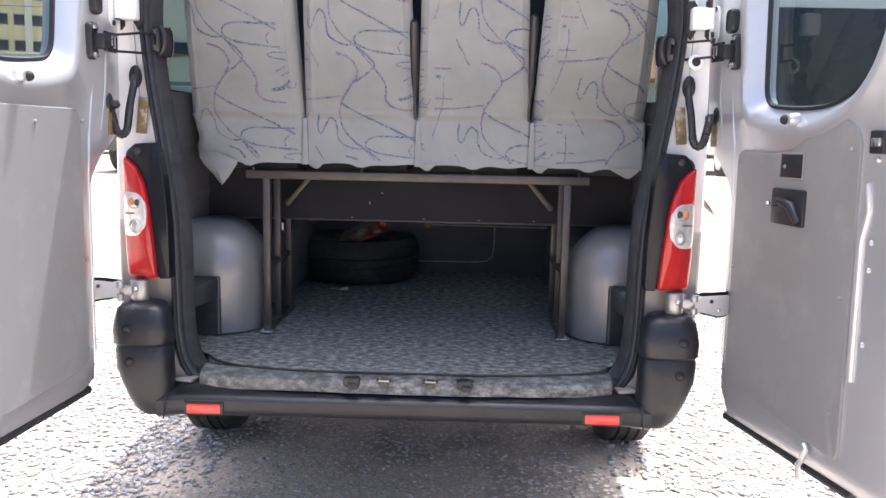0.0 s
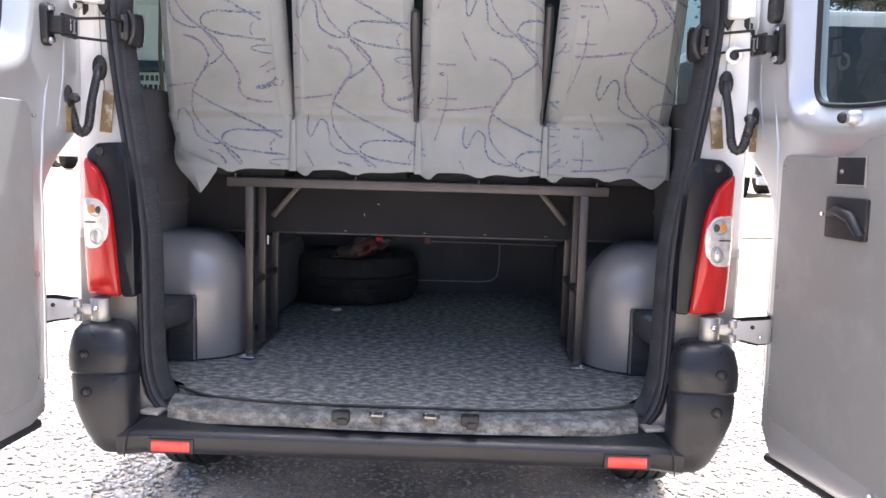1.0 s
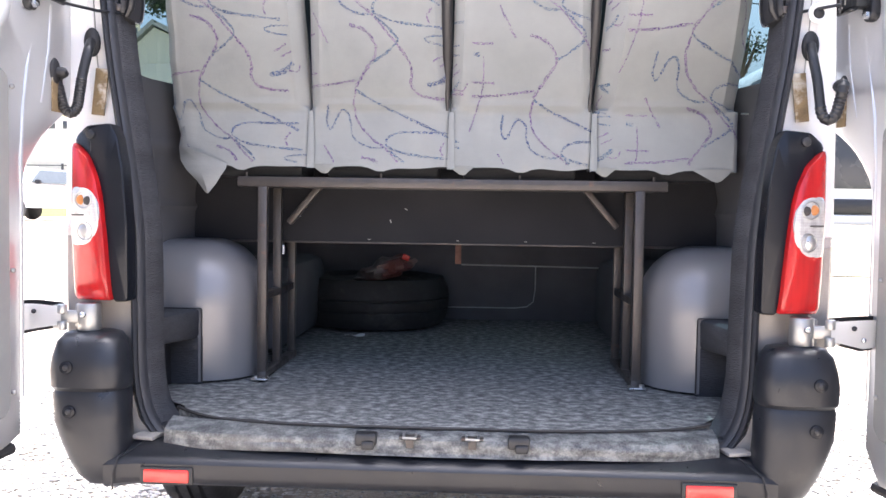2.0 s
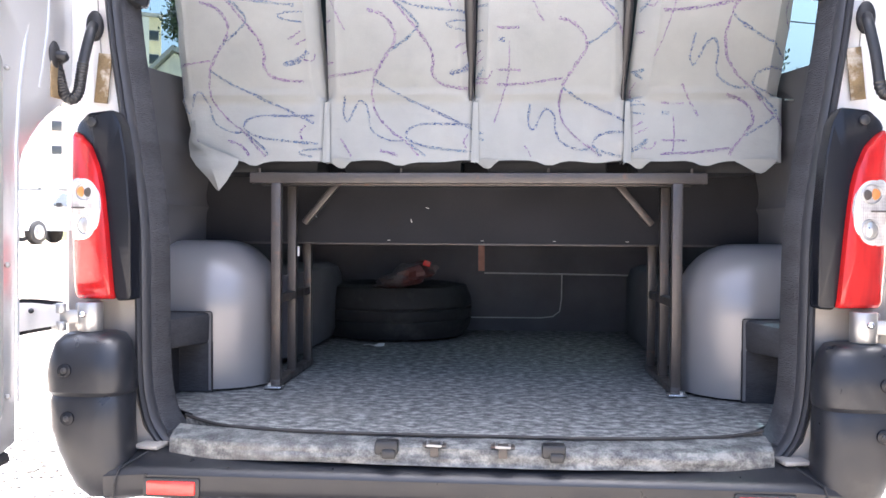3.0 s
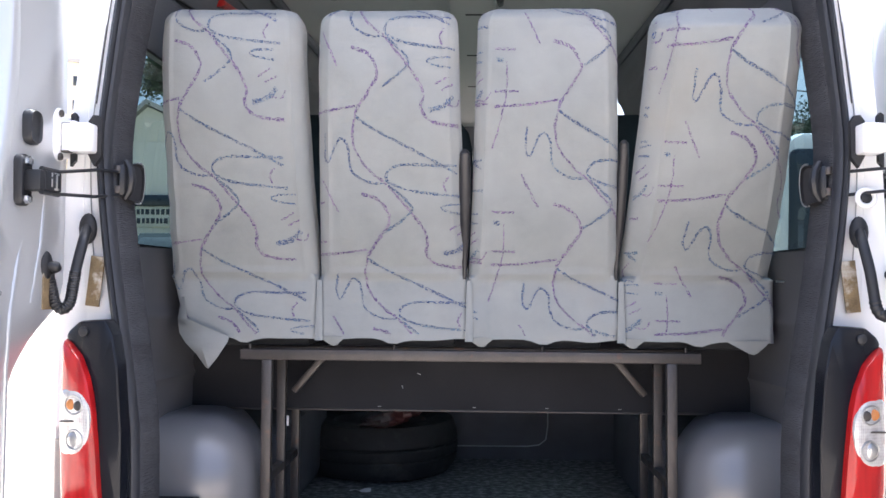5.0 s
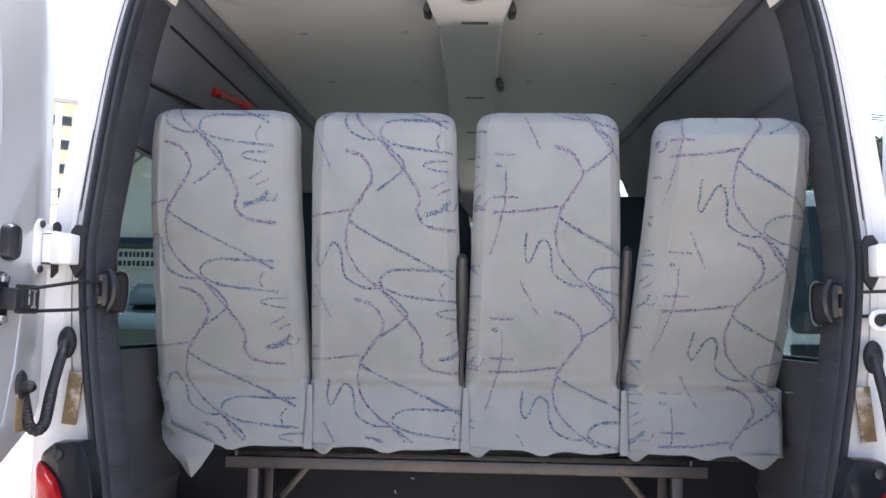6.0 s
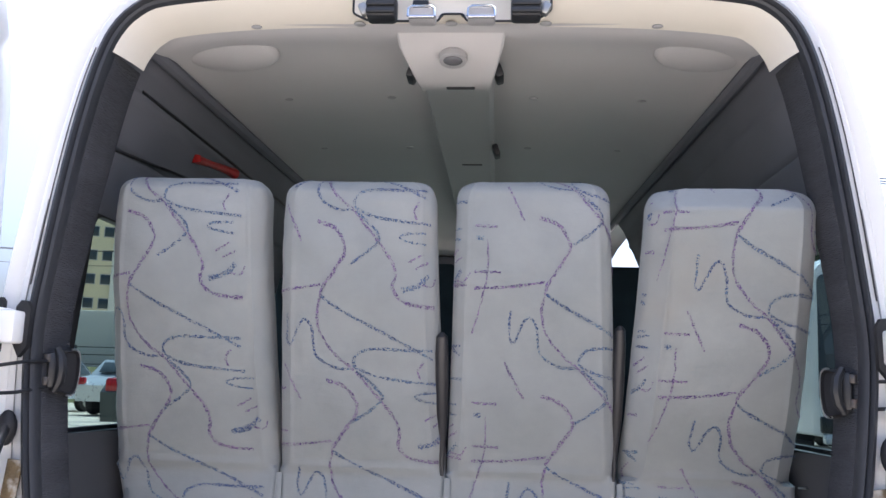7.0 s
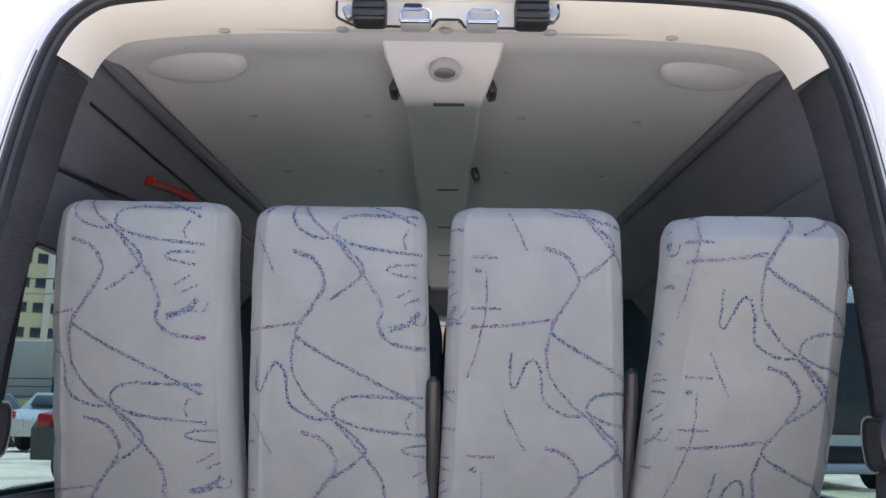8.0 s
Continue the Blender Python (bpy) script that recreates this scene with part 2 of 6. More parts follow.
def gravel_material():
    m, nt, b = shader("pale_gravel_ground")
    cells = textured(nt, 34, kind="F1")
    stones = nt.nodes.new("ShaderNodeTexVoronoi")
    tc = nt.nodes.new("ShaderNodeTexCoord")
    nt.links.new(tc.outputs["Object"], stones.inputs["Vector"])
    stones.inputs["Scale"].default_value = 34
    sep = nt.nodes.new("ShaderNodeSeparateColor")
    nt.links.new(stones.outputs["Color"], sep.inputs[0])
    tone = ramp(nt, sep.outputs[0], [(0.0, (0.31, 0.285, 0.255)), (0.5, (0.47, 0.44, 0.395)), (1.0, (0.66, 0.63, 0.575))])
    col = mixed(nt, ramp(nt, cells, [(0.3, (0, 0, 0)), (0.46, (1, 1, 1))]), tone, (0.2, 0.175, 0.15))
    dirt = ramp(nt, textured(nt, 1.1, 8), [(0.34, (0, 0, 0)), (0.52, (1, 1, 1))])
    fines = ramp(nt, textured(nt, 120, 5, rough=0.8), [(0.4, (0.4, 0.318, 0.235)), (0.6, (0.72, 0.615, 0.485))])
    col = mixed(nt, dirt, col, mixed(nt, 0.25, fines, col))
    nt.links.new(col, b.inputs["Base Color"])
    b.inputs["Roughness"].default_value = 0.9
    b.inputs["Specular IOR Level"].default_value = 0.2
    inv = nt.nodes.new("ShaderNodeMath")
    inv.operation, inv.inputs[0].default_value = "SUBTRACT", 1.0
    nt.links.new(cells, inv.inputs[1])
    bump(nt, b, inv.outputs[0], 0.6, 0.01)
    bump(nt, b, textured(nt, 3, 6), 0.4, 0.03)
    return m


GRAVEL = gravel_material()


def pebble_material():
    m, nt, b = shader("pebbles")
    geo = nt.nodes.new("ShaderNodeNewGeometry")
    col = ramp(nt, geo.outputs["Random Per Island"], [(0.0, (0.29, 0.27, 0.25)), (0.5, (0.46, 0.435, 0.4)), (1.0, (0.68, 0.655, 0.61))])
    col = mixed(nt, 0.3, col, ramp(nt, textured(nt, 90, 4), [(0.3, (0.26, 0.24, 0.22)), (0.7, (0.5, 0.48, 0.45))]))
    nt.links.new(col, b.inputs["Base Color"])
    b.inputs["Roughness"].default_value = 0.8
    return m


PEBBLES = pebble_material()
FACADE = plain("ochre_render", (0.8, 0.68, 0.43), 0.85, 0, 0.12, 0.15, 4, 0.1)
FACADE_PALE = plain("cream_render", (0.78, 0.73, 0.62), 0.85, 0, 0.1, 0.15, 4, 0.1)
FAR_GLASS = plain("dark_window_glass", (0.05, 0.06, 0.065), 0.15, 0, 0.3, 0.6, 8, 0)
GRASS = plain("grass_bank", (0.13, 0.125, 0.055), 0.95, 0, 0.5, 0.7, 14, 0.6, 0.05, spec=0.1)
DRY_GRASS = plain("dry_grass", (0.4, 0.36, 0.24), 0.95, 0, 0.4, 1.5, 20, 0.6, 0.03, spec=0.1)
LEAF = plain("dark_foliage", (0.032, 0.052, 0.022), 0.7, 0, 0.5, 0.8, 9, 0)
BARK = plain("bark", (0.11, 0.08, 0.055), 0.9, 0, 0.4, 3, 30, 0.6, 0.02)
CAR_WHITE = plain("white_car_paint", (0.7, 0.7, 0.7), 0.25, 0, 0.03, 2, 200, 0, coat=0.6)
CAR_SILVER = plain("silver_car_paint", (0.5, 0.52, 0.53), 0.28, 0.6, 0.03, 2, 200, 0, coat=0.6)
CAR_DARK = plain("dark_green_car_paint", (0.02, 0.03, 0.03), 0.25, 0.2, 0.03, 2, 200, 0, coat=0.6)
CONCRETE = plain("pale_concrete", (0.42, 0.41, 0.39), 0.9, 0, 0.2, 0.6, 20, 0.3, 0.005)
SLATE = plain("dark_blue_glazing", (0.03, 0.038, 0.052), 0.3, 0, 0.15, 0.4, 8, 0.0)
ROOF_TILE = plain("orange_roof_tile", (0.5, 0.2, 0.09), 0.8, 0, 0.25, 1, 12, 0.3, 0.02)


# ---- mesh helpers ----
def thing(name, base, label, category, group="", kind=""):
    ob = new(name)
    ob.location = base
    ob["base"] = list(base)
    return tagged(ob, label, category, group, kind)


def part(name, bm, material, parent, label="", smooth=True):
    """Links a bmesh, given in world metres, as one mesh under a thing or a part."""
    root = parent
    while root.parent:
        root = root.parent
    bmesh.ops.recalc_face_normals(bm, faces=bm.faces)
    me = bpy.data.meshes.new(name)
    bmesh.ops.translate(bm, verts=bm.verts, vec=-Vector(root.location))
    bm.to_mesh(me)
    bm.free()
    me.materials.append(material)
    if smooth:
        me.polygons.foreach_set("use_smooth", [True] * len(me.polygons))
        me.set_sharp_from_angle(angle=radians(38))
    ob = new(name, me)
    ob.parent = parent
    if label:
        ob["label"] = label
    return ob


def single(name, bm, material, base, label, category, group="", kind="", smooth=True):
    """A thing of one mesh."""
    bmesh.ops.recalc_face_normals(bm, faces=bm.faces)
    me = bpy.data.meshes.new(name)
    bmesh.ops.translate(bm, verts=bm.verts, vec=-Vector(base))
    bm.to_mesh(me)
    bm.free()
    me.materials.append(material)
    if smooth:
        me.polygons.foreach_set("use_smooth", [True] * len(me.polygons))
        me.set_sharp_from_angle(angle=radians(38))
    ob = new(name, me)
    ob.location = base
    return tagged(ob, label, category, group, kind)


def box(c, size, bevel=0.003, rot=(0, 0, 0), segs=2, bm=None):
    out = bm or bmesh.new()
    b = bmesh.new()
    bmesh.ops.create_cube(b, size=1.0)
    bmesh.ops.scale(b, vec=size, verts=b.verts)
    if bevel:
        bmesh.ops.bevel(b, geom=list(b.edges), offset=min(bevel, min(size) * 0.45), segments=segs, profile=0.5, affect="EDGES")
    bmesh.ops.transform(b, matrix=pose(*c, *rot), verts=b.verts)
    return join(out, b)


def join(a, b):
    me = bpy.data.meshes.new("tmp")
    b.to_mesh(me)
    b.free()
    a.from_mesh(me)
    bpy.data.meshes.remove(me)
    return a


def cyl(p, q, r, segs=16, r2=None, bm=None, bevel=0.0):
    out = bm or bmesh.new()
    p, q = Vector(p), Vector(q)
    b = bmesh.new()
    bmesh.ops.create_cone(b, cap_ends=True, segments=segs, radius1=r, radius2=r if r2 is None else r2, depth=(q - p).length)
    if bevel:
        caps = [e for e in b.edges if abs(e.verts[0].co.z - e.verts[1].co.z) < 1e-6]
        bmesh.ops.bevel(b, geom=caps, offset=bevel, segments=2, profile=0.5, affect="EDGES")
    m = Matrix.Translation((p + q) / 2) @ (q - p).to_track_quat("Z", "Y").to_matrix().to_4x4()
    bmesh.ops.transform(b, matrix=m, verts=b.verts)
    return join(out, b)


def ball(c, r, segs=14, bm=None):
    out = bm or bmesh.new()
    b = bmesh.new()
    bmesh.ops.create_uvsphere(b, u_segments=segs, v_segments=max(6, segs // 2), radius=1.0)
    bmesh.ops.scale(b, vec=r if isinstance(r, tuple) else (r, r, r), verts=b.verts)
    bmesh.ops.translate(b, vec=c, verts=b.verts)
    return join(out, b)


def spline(pts, n):
    """n points evenly along a smooth curve through pts."""
    p = [Vector(a) for a in pts]
    p = [2 * p[0] - p[1]] + p + [2 * p[-1] - p[-2]]
    raw = []
    for i in range(1, len(p) - 2):
        for k in range(12):
            t = k / 12
            a, b, c, d = p[i - 1], p[i], p[i + 1], p[i + 2]
            raw.append(0.5 * (2 * b + (c - a) * t + (2 * a - 5 * b + 4 * c - d) * t * t + (3 * b - a - 3 * c + d) * t ** 3))
    raw.append(p[-2])
    acc = [0.0]
    for a, b in zip(raw, raw[1:]):
        acc.append(acc[-1] + (b - a).length)
    out, j = [], 0
    for i in range(n):
        s = acc[-1] * i / (n - 1)
        while j < len(acc) - 2 and acc[j + 1] < s:
            j += 1
        f = (s - acc[j]) / max(acc[j + 1] - acc[j], 1e-9)
        out.append(raw[j].lerp(raw[j + 1], min(max(f, 0), 1)))
    return out


def loft(rings, closed=False, caps=False, bm=None):
    """A skin over rings of equally many points; closed: each ring runs round."""
    bm = bm or bmesh.new()
    vs = [[bm.verts.new(p) for p in r] for r in rings]
    n = len(vs[0])
    for a, b in zip(vs, vs[1:]):
        for i in range(n if closed else n - 1):
            j = (i + 1) % n
            bm.faces.new((a[i], a[j], b[j], b[i]))
    if caps:
        bm.faces.new(vs[0])
        bm.faces.new(list(reversed(vs[-1])))
    return bm


def tube(pts, r, segs=8, bm=None, caps=True, closed=False):
    """A round tube along points; r may be a list of radii."""
    pts = [Vector(p) for p in pts]
    rings, ref = [], None
    for i, p in enumerate(pts):
        if closed:
            d = (pts[(i + 1) % len(pts)] - pts[i - 1]).normalized()
        else:
            d = (pts[min(i + 1, len(pts) - 1)] - pts[max(i - 1, 0)]).normalized()
        if ref is None:
            ref = d.orthogonal().normalized()
        ref = (ref - d * ref.dot(d)).normalized()
        o = d.cross(ref)
        rr = r[i] if isinstance(r, list) else r
        rings.append([p + (ref * math.cos(2 * math.pi * k / segs) + o * math.sin(2 * math.pi * k / segs)) * rr for k in range(segs)])
    if closed:
        rings.append(rings[0])
    return loft(rings, True, caps and not closed, bm)


def rounded(pts, radii, k=6):
    """A closed outline in a plane with rounded corners."""
    out, n = [], len(pts)
    for i in range(n):
        a, p, b = Vector(pts[i - 1]), Vector(pts[i]), Vector(pts[(i + 1) % n])
        r = radii if isinstance(radii, (int, float)) else radii[i]
        r = min(r, (a - p).length * 0.49, (b - p).length * 0.49)
        s, e = p + (a - p).normalized() * r, p + (b - p).normalized() * r
        for j in range(k + 1):
            t = j / k
            out.append((1 - t) ** 2 * s + 2 * t * (1 - t) * p + t * t * e)
    return out


def around(loop, centre, n):
    """The outline's points at n even angles about a centre."""
    c, out = Vector(centre), []
    for i in range(n):
        t = 2 * math.pi * i / n
        d, best = Vector((math.cos(t), math.sin(t))), None
        for a, b in zip(loop, loop[1:] + loop[:1]):
            a, b = a - c, b - c
            e = b - a
            det = d.x * -e.y + d.y * e.x
            if abs(det) < 1e-12:
                continue
            k = (a.x * -e.y + a.y * e.x) / det
            s = (d.x * a.y - d.y * a.x) / det
            if k > 0 and -1e-6 <= s <= 1 + 1e-6:
                best = k if best is None else max(best, k)
        out.append(c + d * (best or 0.01))
    return out


def pillow(loop, to3d, steps, bm=None, cap=True):
    """A domed plate over an outline: steps of (scale about the middle, height)."""
    c = sum(loop, Vector((0, 0))) / len(loop)
    rings = [[to3d(c + (p - c) * s, h) for p in loop] for s, h in steps]
    bm = loft(rings, True, False, bm)
    if cap:
        bm.verts.ensure_lookup_table()
        n = len(loop)
        bm.faces.new(bm.verts[len(bm.verts) - n:])
    return bm


def inset(loop, d):
    """The outline moved inwards by d (outwards: minus); it runs counter-clockwise."""
    out, n = [], len(loop)
    for i in range(n):
        t = (loop[(i + 1) % n] - loop[i - 1])
        if t.length < 1e-9:
            out.append(loop[i].copy())
            continue
        t.normalize()
        out.append(loop[i] + Vector((-t.y, t.x)) * d)
    return out


def grid(f, us, vs, bm=None):
    return loft([[f(u, v) for u in us] for v in vs], False, False, bm)


def span(a, b, n):
    return [a + (b - a) * i / (n - 1) for i in range(n)]


def mirrored(bm, s):
    if s < 0:
        bmesh.ops.scale(bm, vec=(-1, 1, 1), verts=bm.verts)
        bmesh.ops.reverse_faces(bm, faces=bm.faces)
    return bm


# ---- ground ----
def ground_height(x, y):
    k = min(1.0, max(0.0, (y - 7.4) / 5.0))
    rise = 0.7 * k * k * (3 - 2 * k)  # the yard climbs in front of the van
    return rise + (0.018 * noise.noise((x * 0.7, y * 0.7, 0)) + 0.008 * noise.noise((x * 3, y * 3, 5)) if abs(x) < 6 and -4 < y < 12 else 0.0)


def axis(lo, hi, fine_lo, fine_hi, step):
    out, v = [fine_lo], fine_lo
    while v < fine_hi:
        v += step
        out.append(v)
    s = step
    a = fine_lo
    while a > lo:
        s *= 1.5
        a -= s
        out.insert(0, a)
    s, a = step, out[-1]
    while a < hi:
        s *= 1.5
        a += s
        out.append(a)
    return out


gx, gy = axis(-2500, 2500, -6, 6, 0.08), axis(-2500, 2500, -2, 9, 0.08)
single("ground", grid(lambda u, v: (u, v, ground_height(u, v) - 0.012), gx, gy), GRAVEL, (0, 0, 0), "pale dusty gravel yard in hard sunlight", "ground", kind="structure")


def pebbles():
    """Loose stones of the yard round the tail of the van."""
    rng = np.random.default_rng(4)
    oct_v = np.array([(1, 0, 0), (-1, 0, 0), (0, 1, 0), (0, -1, 0), (0, 0, 1), (0, 0, -1), (.62, .62, .45), (-.62, .62, .45), (.62, -.62, .45), (-.62, -.62, .45)], float)
    oct_f = [(4, 6, 7), (4, 7, 9), (4, 9, 8), (4, 8, 6), (6, 2, 7), (7, 1, 9), (9, 3, 8), (8, 0, 6), (0, 2, 6), (2, 1, 7), (1, 3, 9), (3, 0, 8), (0, 5, 2), (2, 5, 1), (1, 5, 3), (3, 5, 0)]
    verts, faces, k = [], [], 0
    for i in range(90000):
        x, y = rng.uniform(-2.6, 2.4), rng.uniform(2.3, 6.0) if i % 4 else rng.uniform(6.0, 9.0)
        if abs(x) < 1.0 and rng.random() < 0.7:
            continue
        s = 0.004 + (0.0135 if abs(x) > 0.8 else 0.006) * rng.random() ** (1.6 if abs(x) > 0.8 else 2.4)
        a = rng.uniform(0, 6.28)
        v = oct_v * (1 + 0.22 * rng.standard_normal((10, 1))) * s * np.array([1.25, 0.85, 0.6])
        c, n = math.cos(a), math.sin(a)
        v = np.stack([v[:, 0] * c - v[:, 1] * n + x, v[:, 0] * n + v[:, 1] * c + y, v[:, 2] + ground_height(x, y) - 0.012 + s * 0.25], 1)
        verts.append(v)
        faces += [(a1 + k, b1 + k, c1 + k) for a1, b1, c1 in oct_f]
        k += 10
    me = bpy.data.meshes.new("pebbles")
    me.from_pydata(np.concatenate(verts).tolist(), [], faces)
    me.materials.append(PEBBLES)
    me.polygons.foreach_set("use_smooth", [True] * len(me.polygons))
    tagged(new("pebbles", me), "loose grey pebbles scattered over the gravel yard", "pebbles", kind="stuff")


pebbles()

# ---- the van: shell ----
van = thing("van", (0, 3.0, 0), "silver passenger van standing with both rear doors wide open", "van")
SEAL = [(0.672, 0.512), (0.7, 0.53), (0.735, 0.585), (0.755, 0.68), (0.762, 0.84), (0.77, 1.04), (0.793, 1.2), (0.815, 1.33), (0.838, 1.47), (0.856, 1.62), (0.86, 1.72), (0.85, 1.85), (0.833, 2.02), (0.813, 2.17), (0.787, 2.3), (0.758, 2.38), (0.71, 2.436), (0.635, 2.466), (0.4, 2.486), (0, 2.492)]
OUTER = [(0.86, 0.5), (0.9, 0.56), (0.922, 0.68), (0.93, 0.84), (0.935, 1.04), (0.937, 1.2), (0.938, 1.33), (0.937, 1.47), (0.934, 1.62), (0.928, 1.72), (0.918, 1.85), (0.898, 2.02), (0.872, 2.17), (0.838, 2.32), (0.8, 2.42), (0.745, 2.485), (0.65, 2.525), (0.4, 2.55), (0, 2.56)]


def rear_y(z):
    return 2.995 + 0.045 * (z - 0.5)


def full(half, n):
    """A half outline from the lower corner to the top, carried on to the other side."""
    right = spline([(x, z, 0) for x, z in half], n)
    left = [Vector((-p.x, p.y, 0)) for p in reversed(right[:-1])]
    return [Vector((p.x, p.y)) for p in right + left]


NS = 110
seal2d, outer2d = full(SEAL, NS), full(OUTER, NS)


def in_plane(c, i):
    t = (c[min(i + 1, len(c) - 1)] - c[max(i - 1, 0)]).normalized()
    return Vector((-t.y, t.x))  # points into the opening


def offset_curve(c, d):
    return [p + in_plane(c, i) * d for i, p in enumerate(c)]


def at_y(c, dy):
    return [Vector((p.x, rear_y(p.y) + dy, p.y)) for p in c]


# rubber weatherstrip: a wide bead with a lip
rings = []
for d, dy in ((0.0, 0.018), (0.0, -0.004), (0.004, -0.014), (0.011, -0.018), (0.016, -0.01), (0.017, -0.006), (0.02, -0.012), (0.026, -0.008), (0.03, 0.004), (0.029, 0.02)):
    rings.append(at_y(offset_curve(seal2d, d), dy))
part("weatherstrip", loft(rings), SEAL_RUBBER, van, "black rubber door seal round the rear opening")

# painted door frame between the seal and the body's outer edge
rings = [at_y(offset_curve(seal2d, 0.012), 0.02), at_y(offset_curve(seal2d, -0.006), 0.018)]
mid = [a.lerp(b, 0.45) for a, b in zip(seal2d, outer2d)]
rings += [at_y(mid, 0.01), at_y([a.lerp(b, 0.52) for a, b in zip(seal2d, outer2d)], 0.012), at_y([a.lerp(b, 0.62) for a, b in zip(seal2d, outer2d)], 0.006), at_y([a.lerp(b, 0.94) for a, b in zip(seal2d, outer2d)], -0.004), at_y(outer2d, 0.008), at_y(outer2d, 0.08)]
# below about z = 1 the frame takes the tone with shade in its colour
for name, lo, hi, paint, text in (("rear_frame", 1.0, 9.0, JAMB, "pale painted frame round the rear opening"), ("lower_frame", 0.0, 1.03, BODY_SHADED, "dusty body paint beside the bumper corner, toned down for shade")):
    for s in (-1, 1):
        part(name, loft([[p for k, p in enumerate(r) if lo <= seal2d[k].y < hi and p.x * s > -1e-4] for r in rings]), paint, van, text)
for s in (-1, 1):
    part("frame_seam", tube([p for p in at_y(offset_curve(seal2d, -0.017), 0.011) if 1.79 < p.z < 2.345 and p.x * s > 0], 0.0013, 6), STEEL, van)
line = [p for p in at_y([a.lerp(b, 0.3) for a, b in zip(seal2d, outer2d)], 0.011) if 1.32 < p.z < 2.0]
for s in (-1, 1):
    part("frame_pressing", tube([p for p in line if p.x * s > 0], 0.0014, 6), SATIN, van)


def x_out(z):
    for (x0, z0), (x1, z1) in zip(OUTER, OUTER[1:]):
        if z0 <= z <= z1:
            return x0 + (x1 - x0) * (z - z0) / (z1 - z0)
    return OUTER[-1][0]


def skin(s, z0, z1, y0, y1, nz=8):
    """A panel of the outer side skin, 3 cm thick."""
    f = lambda o: (lambda y, z: (s * (x_out(z) - o), y, z))
    zs, ys = span(z0, z1, nz), span(y0, y1, 3)
    a = grid(f(0.0), ys, zs)
    grid(f(0.025), ys, zs, a)
    for y in (y0, y1):
        grid(lambda o, z: (s * (x_out(z) - o), y, z), [0.0, 0.025], zs, a)
    for z in (z0, z1):
        grid(lambda y, o: (s * (x_out(z) - o), y, z), ys, [0.0, 0.025], a)
    return a


FRONT = 7.3
WINDOWS = [(3.3, 4.42), (4.52, 5.7), (5.8, 6.9)]
for s in (-1, 1):
    part("side_panel", skin(s, 0.5, 1.46, 3.06, FRONT), SILVER, van)
    for y0, y1 in ((3.1, 5.4), (6.6, FRONT)) if s > 0 else ((3.1, FRONT),):  # the sliding door's opening stays free
        part("upper_side_panel", skin(s, 2.02, 2.42, y0, y1), SILVER, van)
    edges = [3.08] + [v for w in WINDOWS for v in w] + [FRONT]
    for y0, y1 in zip(edges[::2], edges[1::2]):
        part("window_post", skin(s, 1.46, 2.02, y0, y1), UPPER_LINING, van)
    for y0, y1 in WINDOWS:
        loop = [Vector(p) for p in rounded([(y0, 1.46), (y1, 1.46), (y1, 2.02), (y0, 2.02)], 0.06)]
        pane = part("side_window", pillow(loop, lambda p, h: Vector((s * (x_out(p.y) - 0.012 + h), p.x, p.y)), [(1.0, -0.002), (1.0, 0.002), (0.5, 0.002)]), TINT, van, "teal-tinted side window pane")
        ringbm = loft([[Vector((s * (x_out(q.y) - 0.03), q.x, q.y)) for q in inset(loop, d)] for d in (-0.012, 0.02)] + [[Vector((s * (x_out(q.y) - 0.008), q.x, q.y)) for q in inset(loop, 0.02)]], True)
        part("window_rubber", ringbm, RUBBER, pane)
roof = [p for p in outer2d if p.y > 2.41]
part("roof", loft([[Vector((p.x, y, p.y + k)) for p in roof] for y, k in ((3.1, 0), (4.5, 0.02), (6.2, 0.01), (FRONT, -0.06))]), SILVER, van)
part("front_wall", box((0, FRONT + 0.02, 1.0), (1.86, 0.04, 0.9), 0.01), UPPER_LINING, van, "dark dashboard wall below the windscreen")
part("windscreen", grid(lambda x, z: (x, FRONT + 0.5 - (z - 1.45) * 0.55, z), span(-0.84, 0.84, 5), span(1.45, 2.3, 3)), TINT, van, "wide tinted windscreen")
part("windscreen_header", box((0, FRONT - 0.02, 2.38), (1.7, 0.3, 0.2), 0.03), HEADLINER, van)
part("overhead_locker", box((0, 6.86, 2.36), (1.5, 0.26, 0.2), 0.03), UPPER_LINING, van, "dark overhead locker above the windscreen")
part("floor_pan", box((0, 5.15, 0.535), (1.8, 4.3, 0.05), 0.005), BUMPER_PLASTIC, van)
part("underbody", box((0, 5.0, 0.47), (1.3, 3.4, 0.08), 0.02), BLACK_PLASTIC, van)


# interior linings
def x_in(z):
    pts = [(0.905, 0.5), (0.9, 1.0), (0.895, 1.46), (0.872, 1.85), (0.858, 2.02), (0.832, 2.15), (0.772, 2.37), (0.745, 2.42)]
    for (x0, z0), (x1, z1) in zip(pts, pts[1:]):
        if z0 <= z <= z1:
            return x0 + (x1 - x0) * (z - z0) / (z1 - z0)
    return pts[-1][0]


def taper(y, z):
    """How far the upper sides draw in towards the front."""
    return 0.028 * max(0.0, min(y, 5.5) - 3.3) * (z - 2.0) / 0.42


